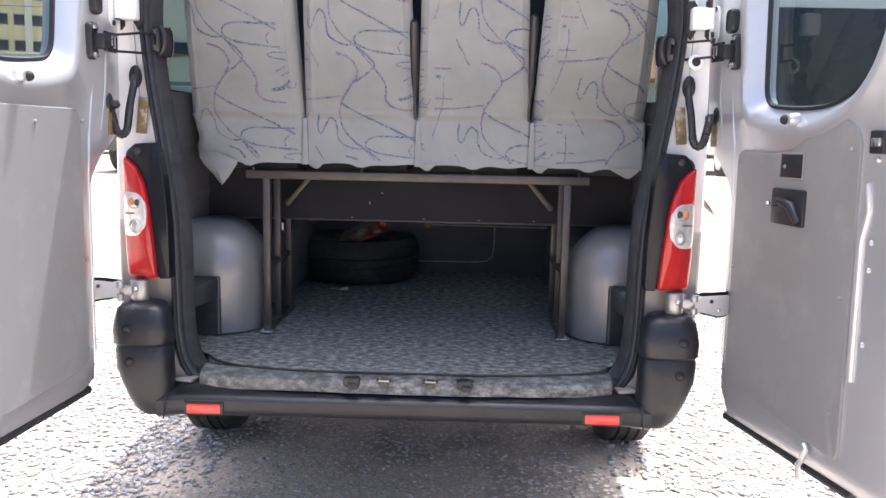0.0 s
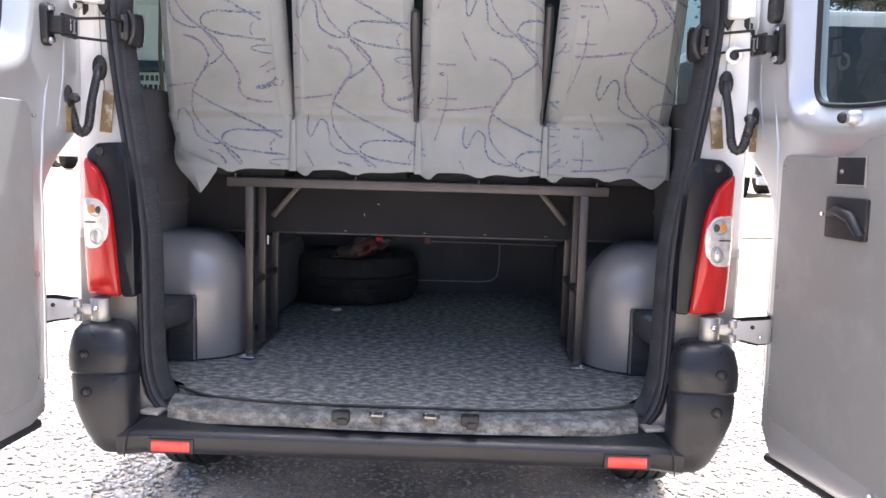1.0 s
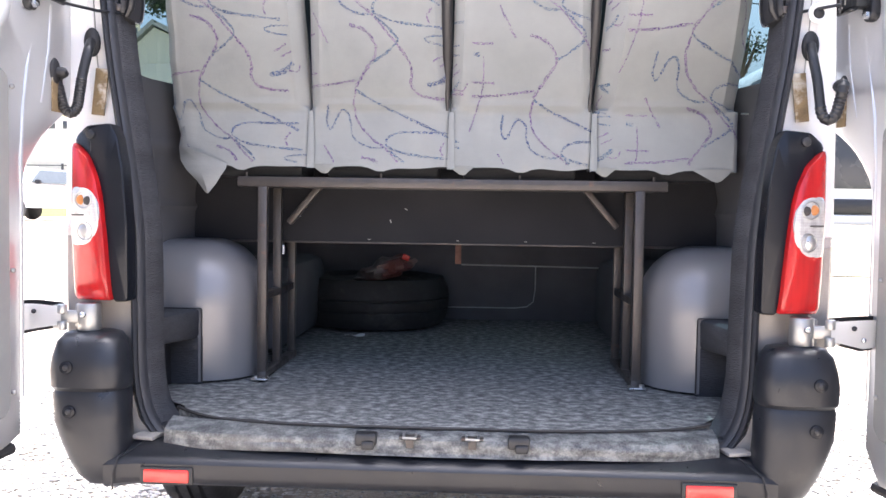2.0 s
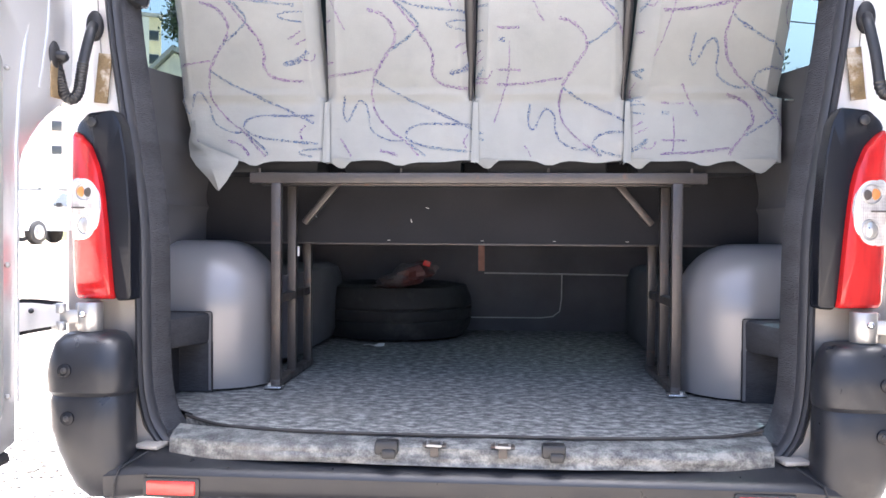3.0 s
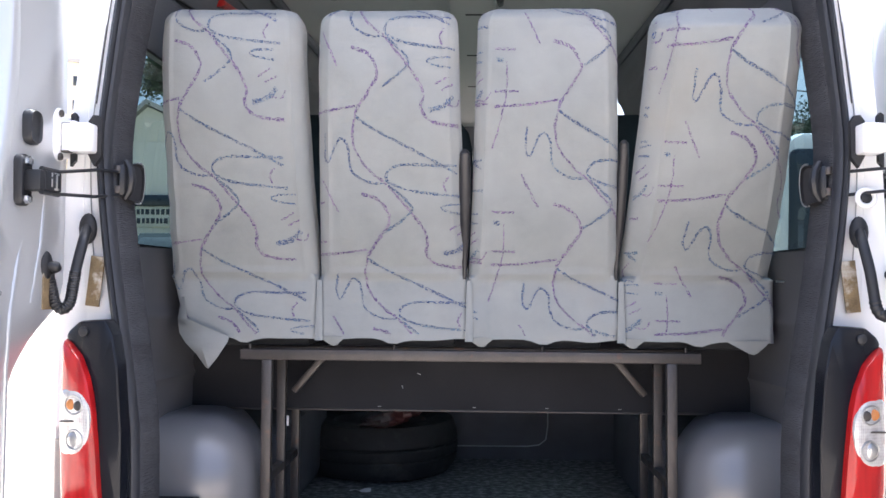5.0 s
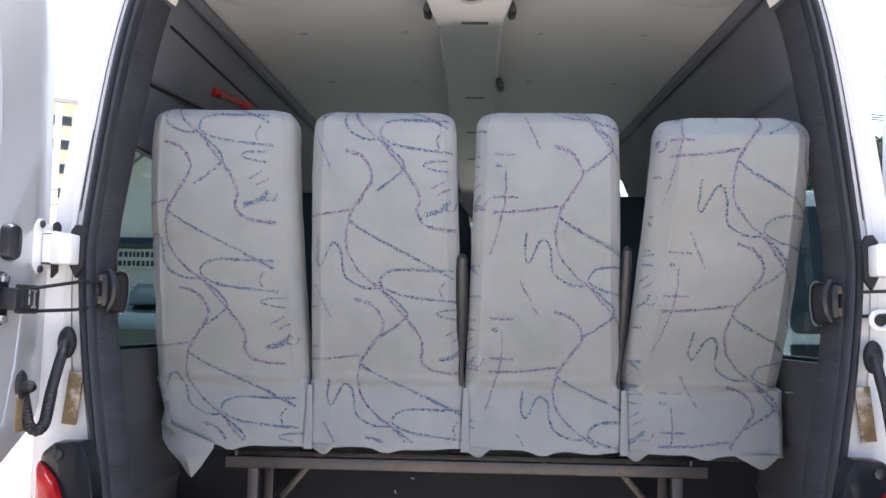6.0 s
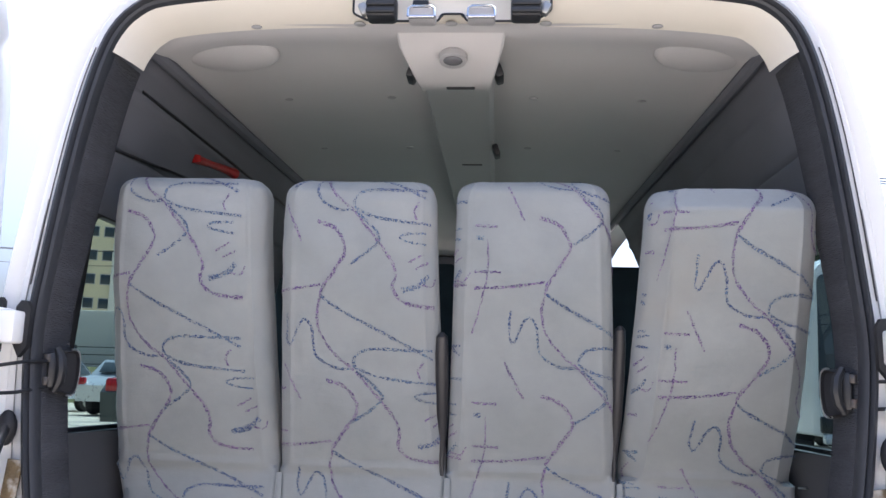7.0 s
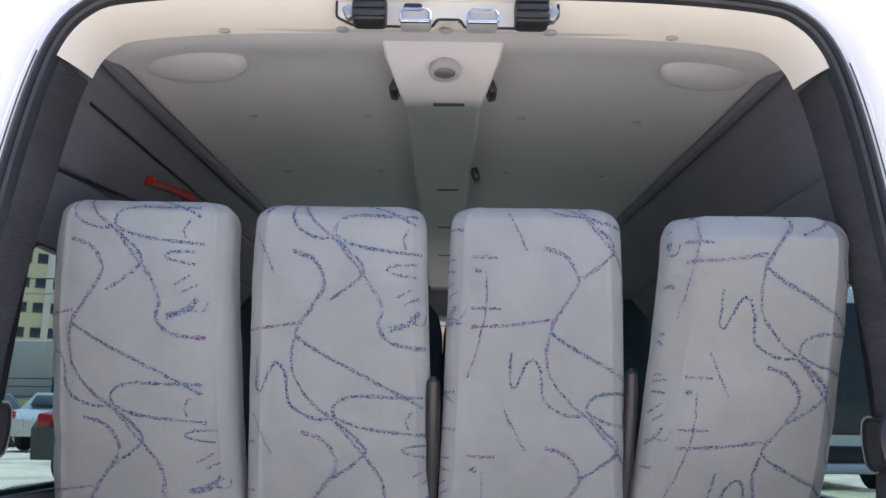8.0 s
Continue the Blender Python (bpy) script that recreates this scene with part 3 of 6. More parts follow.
for s in (-1, 1):
    lower = grid(lambda y, z: (s * (x_in(z) - 0.012 * math.exp(-((z - 1.28) / 0.02) ** 2) - 0.05 * min(1.0, max(0.0, (y - 3.3) / 0.38)) - 0.008 * math.exp(-((z - 1.1) / 0.012) ** 2)), y, z), [3.1, 3.3, 3.4, 3.5, 3.6, 3.68, 4.5, 5.5, FRONT], span(0.56, 1.47, 60))
    grid(lambda y, k: (s * (x_in(1.46) + k), y, 1.47), [3.1, 4.5, FRONT], [0.0, 0.03], lower)
    for v in lower.verts:
        k = min(1.0, max(0.0, (v.co.y - 3.45) / 0.15)) * min(1.0, max(0.0, (v.co.z - 1.15) / 0.25))
        v.co.x -= s * 0.045 * k
    part("side_lining", lower, LINING, van, "grey vinyl lining below the window")
    for ys in ([3.14, 3.4, 4.2, 5.4], [6.6, FRONT]) if s > 0 else ([3.14, 3.4, 4.2, 5.5, FRONT],):
        up = grid(lambda y, z: (s * (x_in(z) - 0.006 * math.exp(-((z - 2.3) / 0.012) ** 2) + 0.008 * math.exp(-((z - 2.17) / 0.006) ** 2)), y, z), ys, span(2.0, 2.42, 60))
        for v in up.verts:
            v.co.x -= s * taper(v.co.y, v.co.z)
        part("upper_lining", up, UPPER_LINING, van, "dark lining above the window")
    part("lining_rail", tube([(s * (0.738 - taper(y, 2.42)), y, 2.4 + 0.012 * (y - 3.2)) for y in span(3.2, 6.0, 8)], 0.018, 8), UPPER_LINING, van)
for z, y0, rise in ((2.318, 3.32, 0.0), (2.155, 3.26, 0.09)):
    part("upper_groove", tube([(-x_in(z + rise * (y - y0)) + 0.001 + taper(y, z), y, z + rise * (y - y0)) for y in span(y0, 5.0 if not rise else 4.2, 6)], 0.005, 6), BLACK_PLASTIC, van)

# felt trim of the door pillars, wrapping inwards from the seal
for s in (-1, 1):
    half = [p for p in seal2d[:NS] if p.y < 2.335]
    cur = [in_plane(seal2d, i) for i in range(len(half))]
    rings = []
    for d, y in ((0.024, 0.012), (0.03, 0.018), (0.034, 0.035), (0.038, 0.07), (0.042, 0.1), (0.038, 0.11), (-0.075, 0.118)):
        rings.append([Vector((s * (p.x + n.x * d), rear_y(p.y) + y * (1 + 0.2 * max(0, min(1, (p.y - 1.8) / 0.3))), p.y + n.y * d)) for p, n in zip(half, cur)])
    part("pillar_trim", loft(rings), FELT, van, "grey felt trim on the door pillar")

# cream trim over the opening, from the seal to the headliner's lip
top_i = [i for i, p in enumerate(seal2d) if p.y >= 2.318]
rings = []
for d, y in ((0.027, 0.0), (0.033, 0.006), (0.043, 0.022), (0.056, 0.05), (0.062, 0.072), (0.066, 0.09)):
    rings.append([Vector((seal2d[i].x + in_plane(seal2d, i).x * d, rear_y(seal2d[i].y) + y, seal2d[i].y + in_plane(seal2d, i).y * d)) for i in top_i])
part("header_trim", loft(rings), CREAM, van, "cream moulded trim over the rear opening")
for x in (-0.45, 0.47):
    part("trim_clip", ball((x, 3.16, 2.424 - 0.03 * x * x), (0.013, 0.009, 0.004), 12), ROOF_FITTING, van)


# headliner with its shallow rise behind the lip
def roof_lining(x, y):
    x *= 0.975 - 0.038 * max(0.0, min(y, 5.5) - 3.3)
    x *= 1.0 - 0.03 * min(1.0, max(0.0, (3.5 - y) / 0.2))
    z = 2.462 - 0.05 * (abs(x) / 0.765) ** 5
    return Vector((x, y, z - 0.04 * math.exp(-((y - 3.2) / 0.14) ** 2)))


part("headliner", grid(roof_lining, span(-0.765, 0.765, 41), [3.16, 3.2, 3.24, 3.28, 3.32, 3.38, 3.45, 3.55, 3.7, 4.2, 5.0, 6.0, FRONT]), HEADLINER, van, "pale beige headliner")
for x in (-0.592, 0.64):
    part("headliner_pod", ball((x, 3.36, 2.443), (0.14, 0.125, 0.026), 28), HEADLINER, van, "oval bulge in the headliner")
duct_sections = [(3.2, 2.424, 0.124, 0.128), (3.235, 2.396, 0.118, 0.126), (3.4, 2.376, 0.094, 0.112), (3.47, 2.378, 0.088, 0.106), (3.52, 2.415, 0.086, 0.1), (4.2, 2.42, 0.082, 0.096), (5.4, 2.424, 0.078, 0.092), (6.9, 2.428, 0.072, 0.086)]
duct = part("ceiling_duct", loft([[Vector((-t, y, 2.462)), Vector((-b - 0.006, y, z + 0.006)), Vector((-b, y, z)), Vector((b, y, z)), Vector((b + 0.006, y, z + 0.006)), Vector((t, y, 2.462))] for y, z, b, t in duct_sections]), HEADLINER, van, "beige air duct along the ceiling")
for y, z in ((3.445, 2.377), (4.36, 2.421), (4.95, 2.423), (5.57, 2.425)):
    part("duct_slot", box((0.014, y, z), (0.075, 0.016, 0.006), 0.003), BLACK_PLASTIC, duct)
for x, y in ((-0.112, 3.43), (0.112, 3.43), (0.104, 4.15)):
    part("air_vent", box((x, y, 2.41), (0.02, 0.07, 0.04), 0.006, (0, 20 * (1 if x < 0 else -1), 0)), BLACK_PLASTIC, duct)
dome = part("dome_lamp", cyl((0.004, 3.26, 2.392), (0.004, 3.256, 2.373), 0.034, 28, bevel=0.004), ROOF_FITTING, van, "round ceiling lamp with a pale rim")
part("dome_lens", ball((0.004, 3.256, 2.375), (0.024, 0.023, 0.009), 20), DOME_LENS, dome)
for x in (-0.525, -0.21, 0.215, 0.535):
    for y in (3.755, 4.28):
        part("headliner_button", ball((x, y, roof_lining(x, y).z - 0.001), (0.014, 0.012, 0.004), 10), ROOF_FITTING, van)
# upper latch plate with strikers, in a notch of the cream trim
notch = [Vector(p) for p in rounded([(-0.212, 2.475), (-0.212, 2.421), (-0.176, 2.403), (-0.021, 2.402), (-0.014, 2.419), (0.035, 2.419), (0.042, 2.402), (0.193, 2.402), (0.228, 2.426), (0.228, 2.475)], 0.008, 3)]
plate = part("latch_plate", pillow(notch, lambda p, h: Vector((p.x, 3.098 - h, p.y)), [(1.0, -0.01), (1.0, 0.0), (0.985, 0.003), (0.7, 0.003)]), CREAM, van, "cream painted steel latch plate over the opening")
# black line drawn in place of the dark recess round the plate
part("plate_recess_line", tube([Vector((p.x, 3.096, p.y)) for p in notch if p.y < 2.47], 0.0028, 6), BLACK_PLASTIC, plate)
for x in (-0.143, 0.172):
    b = box((x, 3.068, 2.419), (0.066, 0.05, 0.058), 0.01)
    for dz in (-0.017, 0.0, 0.017):
        box((x, 3.042, 2.419 + dz), (0.064, 0.01, 0.011), 0.004, bm=b)
    part("buffer", b, BLACK_PLASTIC, plate, "black ribbed rubber door buffer")
    side = 1 if x > 0 else -1
    part("plate_ear", box((x + side * 0.043, 3.086, 2.425), (0.02, 0.022, 0.03), 0.006, (0, side * 25, 0)), SATIN, plate)
for x in (-0.053, 0.076):
    b = box((x, 3.062, 2.396), (0.06, 0.05, 0.026), 0.008)
    striker = part("striker", b, ROOF_FITTING, plate, "worn grey latch striker")
    part("striker_lip", tube([(x - 0.029, 3.036, 2.386), (x - 0.028, 3.036, 2.404), (x - 0.02, 3.035, 2.409), (x + 0.02, 3.035, 2.409), (x + 0.028, 3.036, 2.404), (x + 0.029, 3.036, 2.386)], 0.0028, 6), CHROME, striker)
    part("striker_foot", box((x, 3.037, 2.385), (0.056, 0.008, 0.006), 0.002), CHROME, striker)
part("striker_slot", box((-0.06, 3.088, 2.432), (0.036, 0.012, 0.03), 0.004), BLACK_PLASTIC, plate)
for x in (-0.207, 0.005, 0.22):
    part("trim_clip", ball((x, 3.158, 2.4245 - 0.02 * x * x), (0.014, 0.012, 0.004), 12), ROOF_FITTING, van)
part("hammer", tube([(-0.79, 3.735, 2.27), (-0.79, 3.735, 2.25), (-0.788, 3.74, 2.258), (-0.785, 3.85, 2.274), (-0.78, 3.99, 2.292), (-0.778, 4.05, 2.296)], [0.012, 0.018, 0.014, 0.01, 0.014, 0.019], 10), HAMMER_RED, van, "red emergency hammer on the wall")
part("hammer", tube([(0.775, 5.0, 2.3), (0.77, 5.08, 2.312), (0.77, 5.16, 2.31), (0.772, 5.22, 2.3)], [0.012, 0.009, 0.008, 0.016], 10), HAMMER_RED, van, "red emergency hammer on the wall")


# wheel arch covers: rounded boxes with the lower outer corner cut away
def arch_plan(o, x_start):
    """Plan curve of the cover, moved inwards by o."""
    pts = [Vector((x_start, 3.38 + o))]
    r = 0.185 - o
    cx, cy = 0.765, 3.385 + 0.185
    for k in range(13):
        a = math.pi / 2 * k / 12
        pts.append(Vector((cx - r * math.sin(a), cy - r * math.cos(a))))
    pts += [Vector((0.588 + o, 3.65)), Vector((0.618 + o, 3.76)), Vector((0.665 + o, 3.88))]
    return pts


for s in (-1, 1):
    rings = [[Vector((p.x, p.y, z)) for p in arch_plan(0, 0.712)] for z in (0.586, 0.7, 0.802)]
    b = loft(rings)
    rings = [[Vector((p.x, p.y, 0.802)) for p in arch_plan(0, 0.9)]]
    for k in range(12):
        a = math.pi / 2 * k / 11
        rings.append([Vector((p.x, p.y, 0.806 + 0.19 * math.sin(a))) for p in arch_plan(0.17 * (1 - math.cos(a)), 0.9)])
    rings.append([Vector((0.9, max(p.y, 3.56), 0.997)) for p in arch_plan(0.17, 0.9)])
    loft(rings, False, False, b)
    arch = part("wheel_arch_cover", mirrored(b, s), ARCH, van, "smooth grey plastic wheel arch cover")
    # dark-coloured box stands for the deep shade behind the arch cover
    part("arch_shade_box", mirrored(box((0.75, 4.3, 0.74), (0.3, 0.86, 0.32), 0.06), s), RISER, van, "dark box standing in for shade along the inner wheel arch")
    edge = tube([(0.9, 3.378, 0.802), (0.715, 3.378, 0.802), (0.712, 3.378, 0.798), (0.712, 3.378, 0.588)], 0.0016, 6)
    part("cover_edge", mirrored(edge, s), RUBBER, arch)
    ledge = loft([[Vector((x, y, z)) for x, y, z in ((0.905, 3.1, 0.812), (0.73, 3.1, 0.808), (0.719, 3.4, 0.799), (0.905, 3.4, 0.799))], [Vector((x, y, z)) for x, y, z in ((0.905, 3.1, 0.735), (0.73, 3.1, 0.735), (0.722, 3.4, 0.712), (0.905, 3.4, 0.712))]], True, True)
    bmesh.ops.bevel(ledge, geom=list(ledge.edges), offset=0.012, segments=2, profile=0.5, affect="EDGES")
    part("felt_ledge", mirrored(ledge, s), FELT, van, "felt-covered ledge beside the wheel arch")
    part("ledge_back", mirrored(box((0.802, 3.386, 0.65), (0.18, 0.01, 0.14), 0.003), s), FELT, van)
    part("ledge_recess", mirrored(box((0.85, 3.3, 0.645), (0.09, 0.4, 0.14), 0.004), s), BOARD, van)
    for y, z in ((3.56, 0.97), (3.6, 1.12)):
        part("lining_hole", mirrored(ball((0.898, y, z), (0.004, 0.011, 0.014), 10), s), BLACK_PLASTIC, van)
# hanging board behind the trestle
board = part("partition_board", box((0, 3.72, 1.24), (1.77, 0.012, 0.5), 0.003), BOARD, van, "charcoal felt-covered board hung behind the seat trestle")
part("board_edge", box((0, 3.718, 0.989), (1.77, 0.018, 0.006), 0.002), STEEL, board)
for x in (-0.27, 0.02, 0.24, 0.46):
    part("staple", box((x, 3.712, 1.0), (0.01, 0.002, 0.002), 0.0006), SATIN, board)
for x, z, a in ((-0.5, 1.075, 60), (-0.2, 1.06, 70), (-0.15, 1.1, 20)):
    part("scuff", box((x, 3.713, z), (0.011, 0.002, 0.002), 0.0006, (0, a, 0)), WHITE_PAPER, board)
part("strap_end", box((-0.004, 4.6, 0.93), (0.026, 0.004, 0.12), 0.001), STRAP, van, "pinkish strap hanging deep in the luggage space")
# added sheet, no known part: blocks light falling from the windows above
part("luggage_light_blocker", box((0, 4.86, 1.128), (1.74, 0.26, 0.02), 0.004), BOARD, van, "added charcoal sheet that keeps window light off the deep luggage floor")
front = part("bulkhead", box((0, 5.0, 0.84), (1.8, 0.02, 0.54), 0.004), RISER, van, "dark carpeted riser deep in the luggage space")
part("edge_cord", tube([(x, 4.985, z) for x, z in ((0.0, 0.844), (0.35, 0.842), (0.72, 0.838))], 0.004, 6), TRIM_CORD, front, "thin pale cord edging")
part("edge_cord", tube([(x, 4.984, z) for x, z in ((0.354, 0.84), (0.353, 0.73), (0.345, 0.672), (0.315, 0.648), (0.26, 0.641), (-0.3, 0.638))], 0.003, 6), TRIM_CORD, front)

# ---- bumper, sill, lamps ----
prof = [(3.05, 0.536), (2.955, 0.532), (2.93, 0.529), (2.882, 0.517), (2.868, 0.511), (2.862, 0.502), (2.863, 0.492), (2.862, 0.473), (2.866, 0.46), (2.88, 0.45), (2.92, 0.44), (3.05, 0.432)]
rings = []
for x in span(-0.77, 0.77, 41):
    e = max(0.0, (abs(x) - 0.69) / 0.13)
    rings.append([Vector((x, y + 0.012 * e * e, z - (0.012 * e if z > 0.468 else 0.02 * e))) for y, z in prof])
bumper = part("bumper", loft(rings, False, True), BUMPER_PLASTIC, van, "dusty black plastic step bumper")
for s in (-1, 1):
    b = box((s * 0.617, 2.8615, 0.476), (0.124, 0.008, 0.042), 0.006)
    part("reflector_housing", b, BLACK_PLASTIC, bumper)
    part("reflector", box((s * 0.617, 2.858, 0.476), (0.106, 0.008, 0.03), 0.004), REFLECT_RED, bumper, "red rectangular reflector")


def plan_rect(x0, x1, y0, y1, r, z):
    return [Vector((p.x, p.y, z)) for p in rounded([(x0, y0), (x1, y0), (x1, y1), (x0, y1)], r, 5)]


for s in (-1, 1):
    secs = [(0.79, 0.87, 2.94, 2.99, 0.03, 0.797), (0.765, 0.893, 2.905, 3.0, 0.045, 0.792), (0.748, 0.906, 2.885, 3.0, 0.055, 0.775), (0.738, 0.914, 2.872, 3.0, 0.06, 0.74), (0.735, 0.917, 2.868, 3.0, 0.06, 0.71), (0.735, 0.915, 2.868, 3.0, 0.06, 0.672), (0.741, 0.908, 2.876, 3.0, 0.055, 0.662), (0.737, 0.911, 2.871, 3.0, 0.058, 0.651), (0.737, 0.907, 2.868, 3.0, 0.06, 0.59), (0.733, 0.888, 2.866, 3.0, 0.06, 0.54), (0.727, 0.87, 2.866, 3.0, 0.06, 0.5), (0.72, 0.846, 2.87, 3.0, 0.045, 0.466), (0.722, 0.822, 2.885, 3.0, 0.03, 0.444)]
    b = loft([[Vector((s * p.x, p.y, p.z)) for p in plan_rect(*q)] for q in secs], True, True)
    cap = part("bumper_corner", b, BUMPER_PLASTIC, van, "rounded black plastic bumper corner")
    for x, z in ((0.856, 0.72), (0.85, 0.617)):
        recess = part("screw_recess", cyl((s * x, 2.876, z), (s * x, 2.8635, z), 0.015, 18, bevel=0.002), GLOSS_BLACK, cap)
        part("screw_head", ball((s * x, 2.863, z), (0.007, 0.003, 0.007), 10), BLACK_PLASTIC, recess)
    part("corner_seam", tube([(s * 0.745, 2.862, 0.44), (s * 0.744, 2.858, 0.478), (s * 0.735, 2.868, 0.512), (s * 0.705, 2.94, 0.53), (s * 0.685, 2.985, 0.536)], 0.0022, 6), BLACK_PLASTIC, cap)


def sill_y(x):
    return 2.898 + 0.05 * (abs(x) / 0.66) ** 4


rows = []
for k in range(12):
    t = k / 11
    row = []
    for x in span(-0.655, 0.66, 90):
        w = 0.0025 * noise.noise((x * 11, t * 3, 1.7)) + 0.0035 * noise.noise((x * 3.1, t * 1.2, 8)) + 0.003 * noise.noise((x * 2.2, t * 6.0, 4.4))
        end = (abs(x) / 0.66) ** 4
        row.append(Vector((x, sill_y(x) + 0.06 * max(0.0, 1 - 3.2 * t) ** 2 - 0.006 * t + w, 0.581 - (0.052 + 0.01 * end) * t ** 0.9 + w * 0.3)))
    rows.append(row)
rows.append([p + Vector((0, 0.006, -0.001)) for p in rows[-1]])
sill = part("sill_cover", loft(rows), SILL, van, "worn grey vinyl hanging over the loading sill")
for x in (-0.16, 0.192):
    b = box((x, 2.893, 0.567), (0.05, 0.034, 0.03), 0.006)
    box((x + 0.006, 2.878, 0.556), (0.03, 0.02, 0.02), 0.005, bm=b)
    part("lower_buffer", b, BLACK_PLASTIC, sill, "black rubber buffer on the sill")
for x in (-0.058, 0.086):
    b = box((x, 2.89, 0.575), (0.05, 0.03, 0.004), 0.0015)
    box((x, 2.88, 0.562), (0.018, 0.006, 0.022), 0.002, bm=b)
    catch = part("lower_striker", b, STEEL, sill, "worn chrome latch striker")
    part("striker_loop", tube([(x - 0.014, 2.895, 0.579), (x - 0.014, 2.872, 0.576), (x + 0.014, 2.872, 0.576), (x + 0.014, 2.895, 0.579)], 0.0035, 6), SATIN, catch)

def road_wheel(s, y=4.05):
    """A wheel with three grooves and cut tread blocks, dusty from the yard."""
    prof = [(0.2, -0.1), (0.27, -0.112), (0.312, -0.1), (0.33, -0.082), (0.332, -0.05), (0.323, -0.045), (0.323, -0.037), (0.333, -0.033), (0.333, -0.005), (0.324, -0.002), (0.324, 0.006), (0.333, 0.01), (0.333, 0.035), (0.323, 0.04), (0.323, 0.047), (0.332, 0.052), (0.33, 0.082), (0.312, 0.1), (0.27, 0.112), (0.2, 0.1)]
    rings = []
    for k in range(144):
        a = 2 * math.pi * k / 144
        cut = 0.007 if k % 3 == 0 else 0.0
        rings.append([Vector((s * 0.895 + w, y + (r - (cut if r > 0.328 and abs(w) > 0.03 else 0)) * math.cos(a), 0.33 + (r - (cut if r > 0.328 and abs(w) > 0.03 else 0)) * math.sin(a))) for r, w in prof])
    rings.append(rings[0])
    wheel = part("wheel", loft(rings), TYRE, van, "wheel with a dusty black tyre")
    part("rim", cyl((s * 0.87, y, 0.33), (s * 0.93, y, 0.33), 0.2, 28, bevel=0.01), BARE_STEEL, wheel)


for s in (-1, 1):
    def lamp3(p, h):
        return Vector((s * p.x, 2.958 + 0.04 * max(0, (p.x - 0.755) / 0.14) ** 2 - h, p.y))
    loop = rounded([(0.747, 0.866), (0.783, 0.864), (0.789, 0.95), (0.798, 1.04), (0.807, 1.115), (0.826, 1.185), (0.858, 1.23), (0.895, 1.252), (0.886, 1.268), (0.874, 1.276), (0.857, 1.289), (0.79, 1.293), (0.772, 1.262), (0.759, 1.19), (0.748, 1.05)], 0.008, 3)
    surround = part("lamp_surround", pillow(loop, lamp3, [(1.0, -0.04), (1.0, 0.0), (0.985, 0.006), (0.93, 0.009), (0.4, 0.009)]), GLOSS_BLACK, van, "black plastic panel beside the tail lamp")
    part("surround_screw", cyl((s * 0.841, 2.972, 1.266), (s * 0.841, 2.956, 1.266), 0.011, 14, bevel=0.003), BLACK_PLASTIC, surround)
    outline = rounded([(0.783, 0.868), (0.886, 0.866), (0.893, 0.95), (0.896, 1.08), (0.894, 1.252), (0.87, 1.238), (0.842, 1.213), (0.82, 1.165), (0.806, 1.1), (0.797, 1.02), (0.789, 0.93)], 0.01, 4)
    lamp = part("tail_lamp", pillow(outline, lamp3, [(1.0, -0.02), (1.0, 0.006), (0.985, 0.018), (0.94, 0.026), (0.8, 0.031), (0.4, 0.034)]), RED_LENS, van, "tall red tail lamp with a clear middle")
    mid = rounded([(0.81, 1.03), (0.835, 1.0), (0.868, 0.994), (0.89, 1.0), (0.8925, 1.07), (0.89, 1.143), (0.86, 1.146), (0.83, 1.138), (0.811, 1.11), (0.806, 1.07)], 0.016, 4)
    part("lamp_bowl", pillow(mid, lamp3, [(1.0, 0.014), (0.99, 0.026), (0.93, 0.0335), (0.8, 0.036), (0.5, 0.0365)]), LAMP_BOWL, lamp, "clear ribbed lens with a pale bowl")
    part("amber_bulb", ball(lamp3(Vector((0.856, 1.109)), 0.036), (0.012, 0.004, 0.012), 18), ORANGE, lamp)
    part("bulb_base", ball(lamp3(Vector((0.837, 1.107)), 0.036), (0.011, 0.003, 0.011), 18), STEEL, lamp)
    part("bulb_bowl", tube([lamp3(Vector((0.85 + 0.023 * math.cos(a), 1.109 + 0.02 * math.sin(a))), 0.0365) for a in span(0, 2 * math.pi, 25)[:-1]], 0.0022, 6, closed=True), SATIN, lamp)
    part("bulb_bowl", tube([lamp3(Vector((0.846 + 0.021 * math.cos(a), 1.034 + 0.021 * math.sin(a))), 0.0365) for a in span(0, 2 * math.pi, 25)[:-1]], 0.0022, 6, closed=True), SATIN, lamp)
    part("bulb_socket", ball(lamp3(Vector((0.846, 1.034)), 0.034), (0.017, 0.006, 0.018), 18), BARE_STEEL, lamp)
    part("lens_bar", box(lamp3(Vector((0.85, 1.073)), 0.035), (0.06, 0.004, 0.004), 0.0015), STEEL, lamp)
    # body hinge below the lamp
    b = cyl((s * 0.842, 2.955, 0.796), (s * 0.842, 2.955, 0.862), 0.027, 20, bevel=0.003)
    box((s * 0.86, 2.985, 0.829), (0.04, 0.06, 0.06), 0.006, bm=b)
    hinge = part("lower_hinge", b, SATIN, van, "bare steel door hinge")
    part("hinge_pin", ball((s * 0.844, 2.924, 0.836), 0.008, 12), CHROME, hinge)
    b = box((s * 0.885, 2.945, 0.829), (0.06, 0.014, 0.03), 0.003, (0, 0, -s * 10))
    box((s * 0.915, 2.945, 0.829), (0.012, 0.03, 0.056), 0.003, bm=b)
    part("hinge_link", b, SATIN, hinge)
    # stain left by an old label on the door frame
    part("glue_patch", mirrored(box((0.85, 3.032, 1.377), (0.032, 0.006, 0.115), 0.001, (0, -6, 0)), s), RUST, van, "brown glue residue of a removed label")
    road_wheel(s)
    road_wheel(s, 6.7)

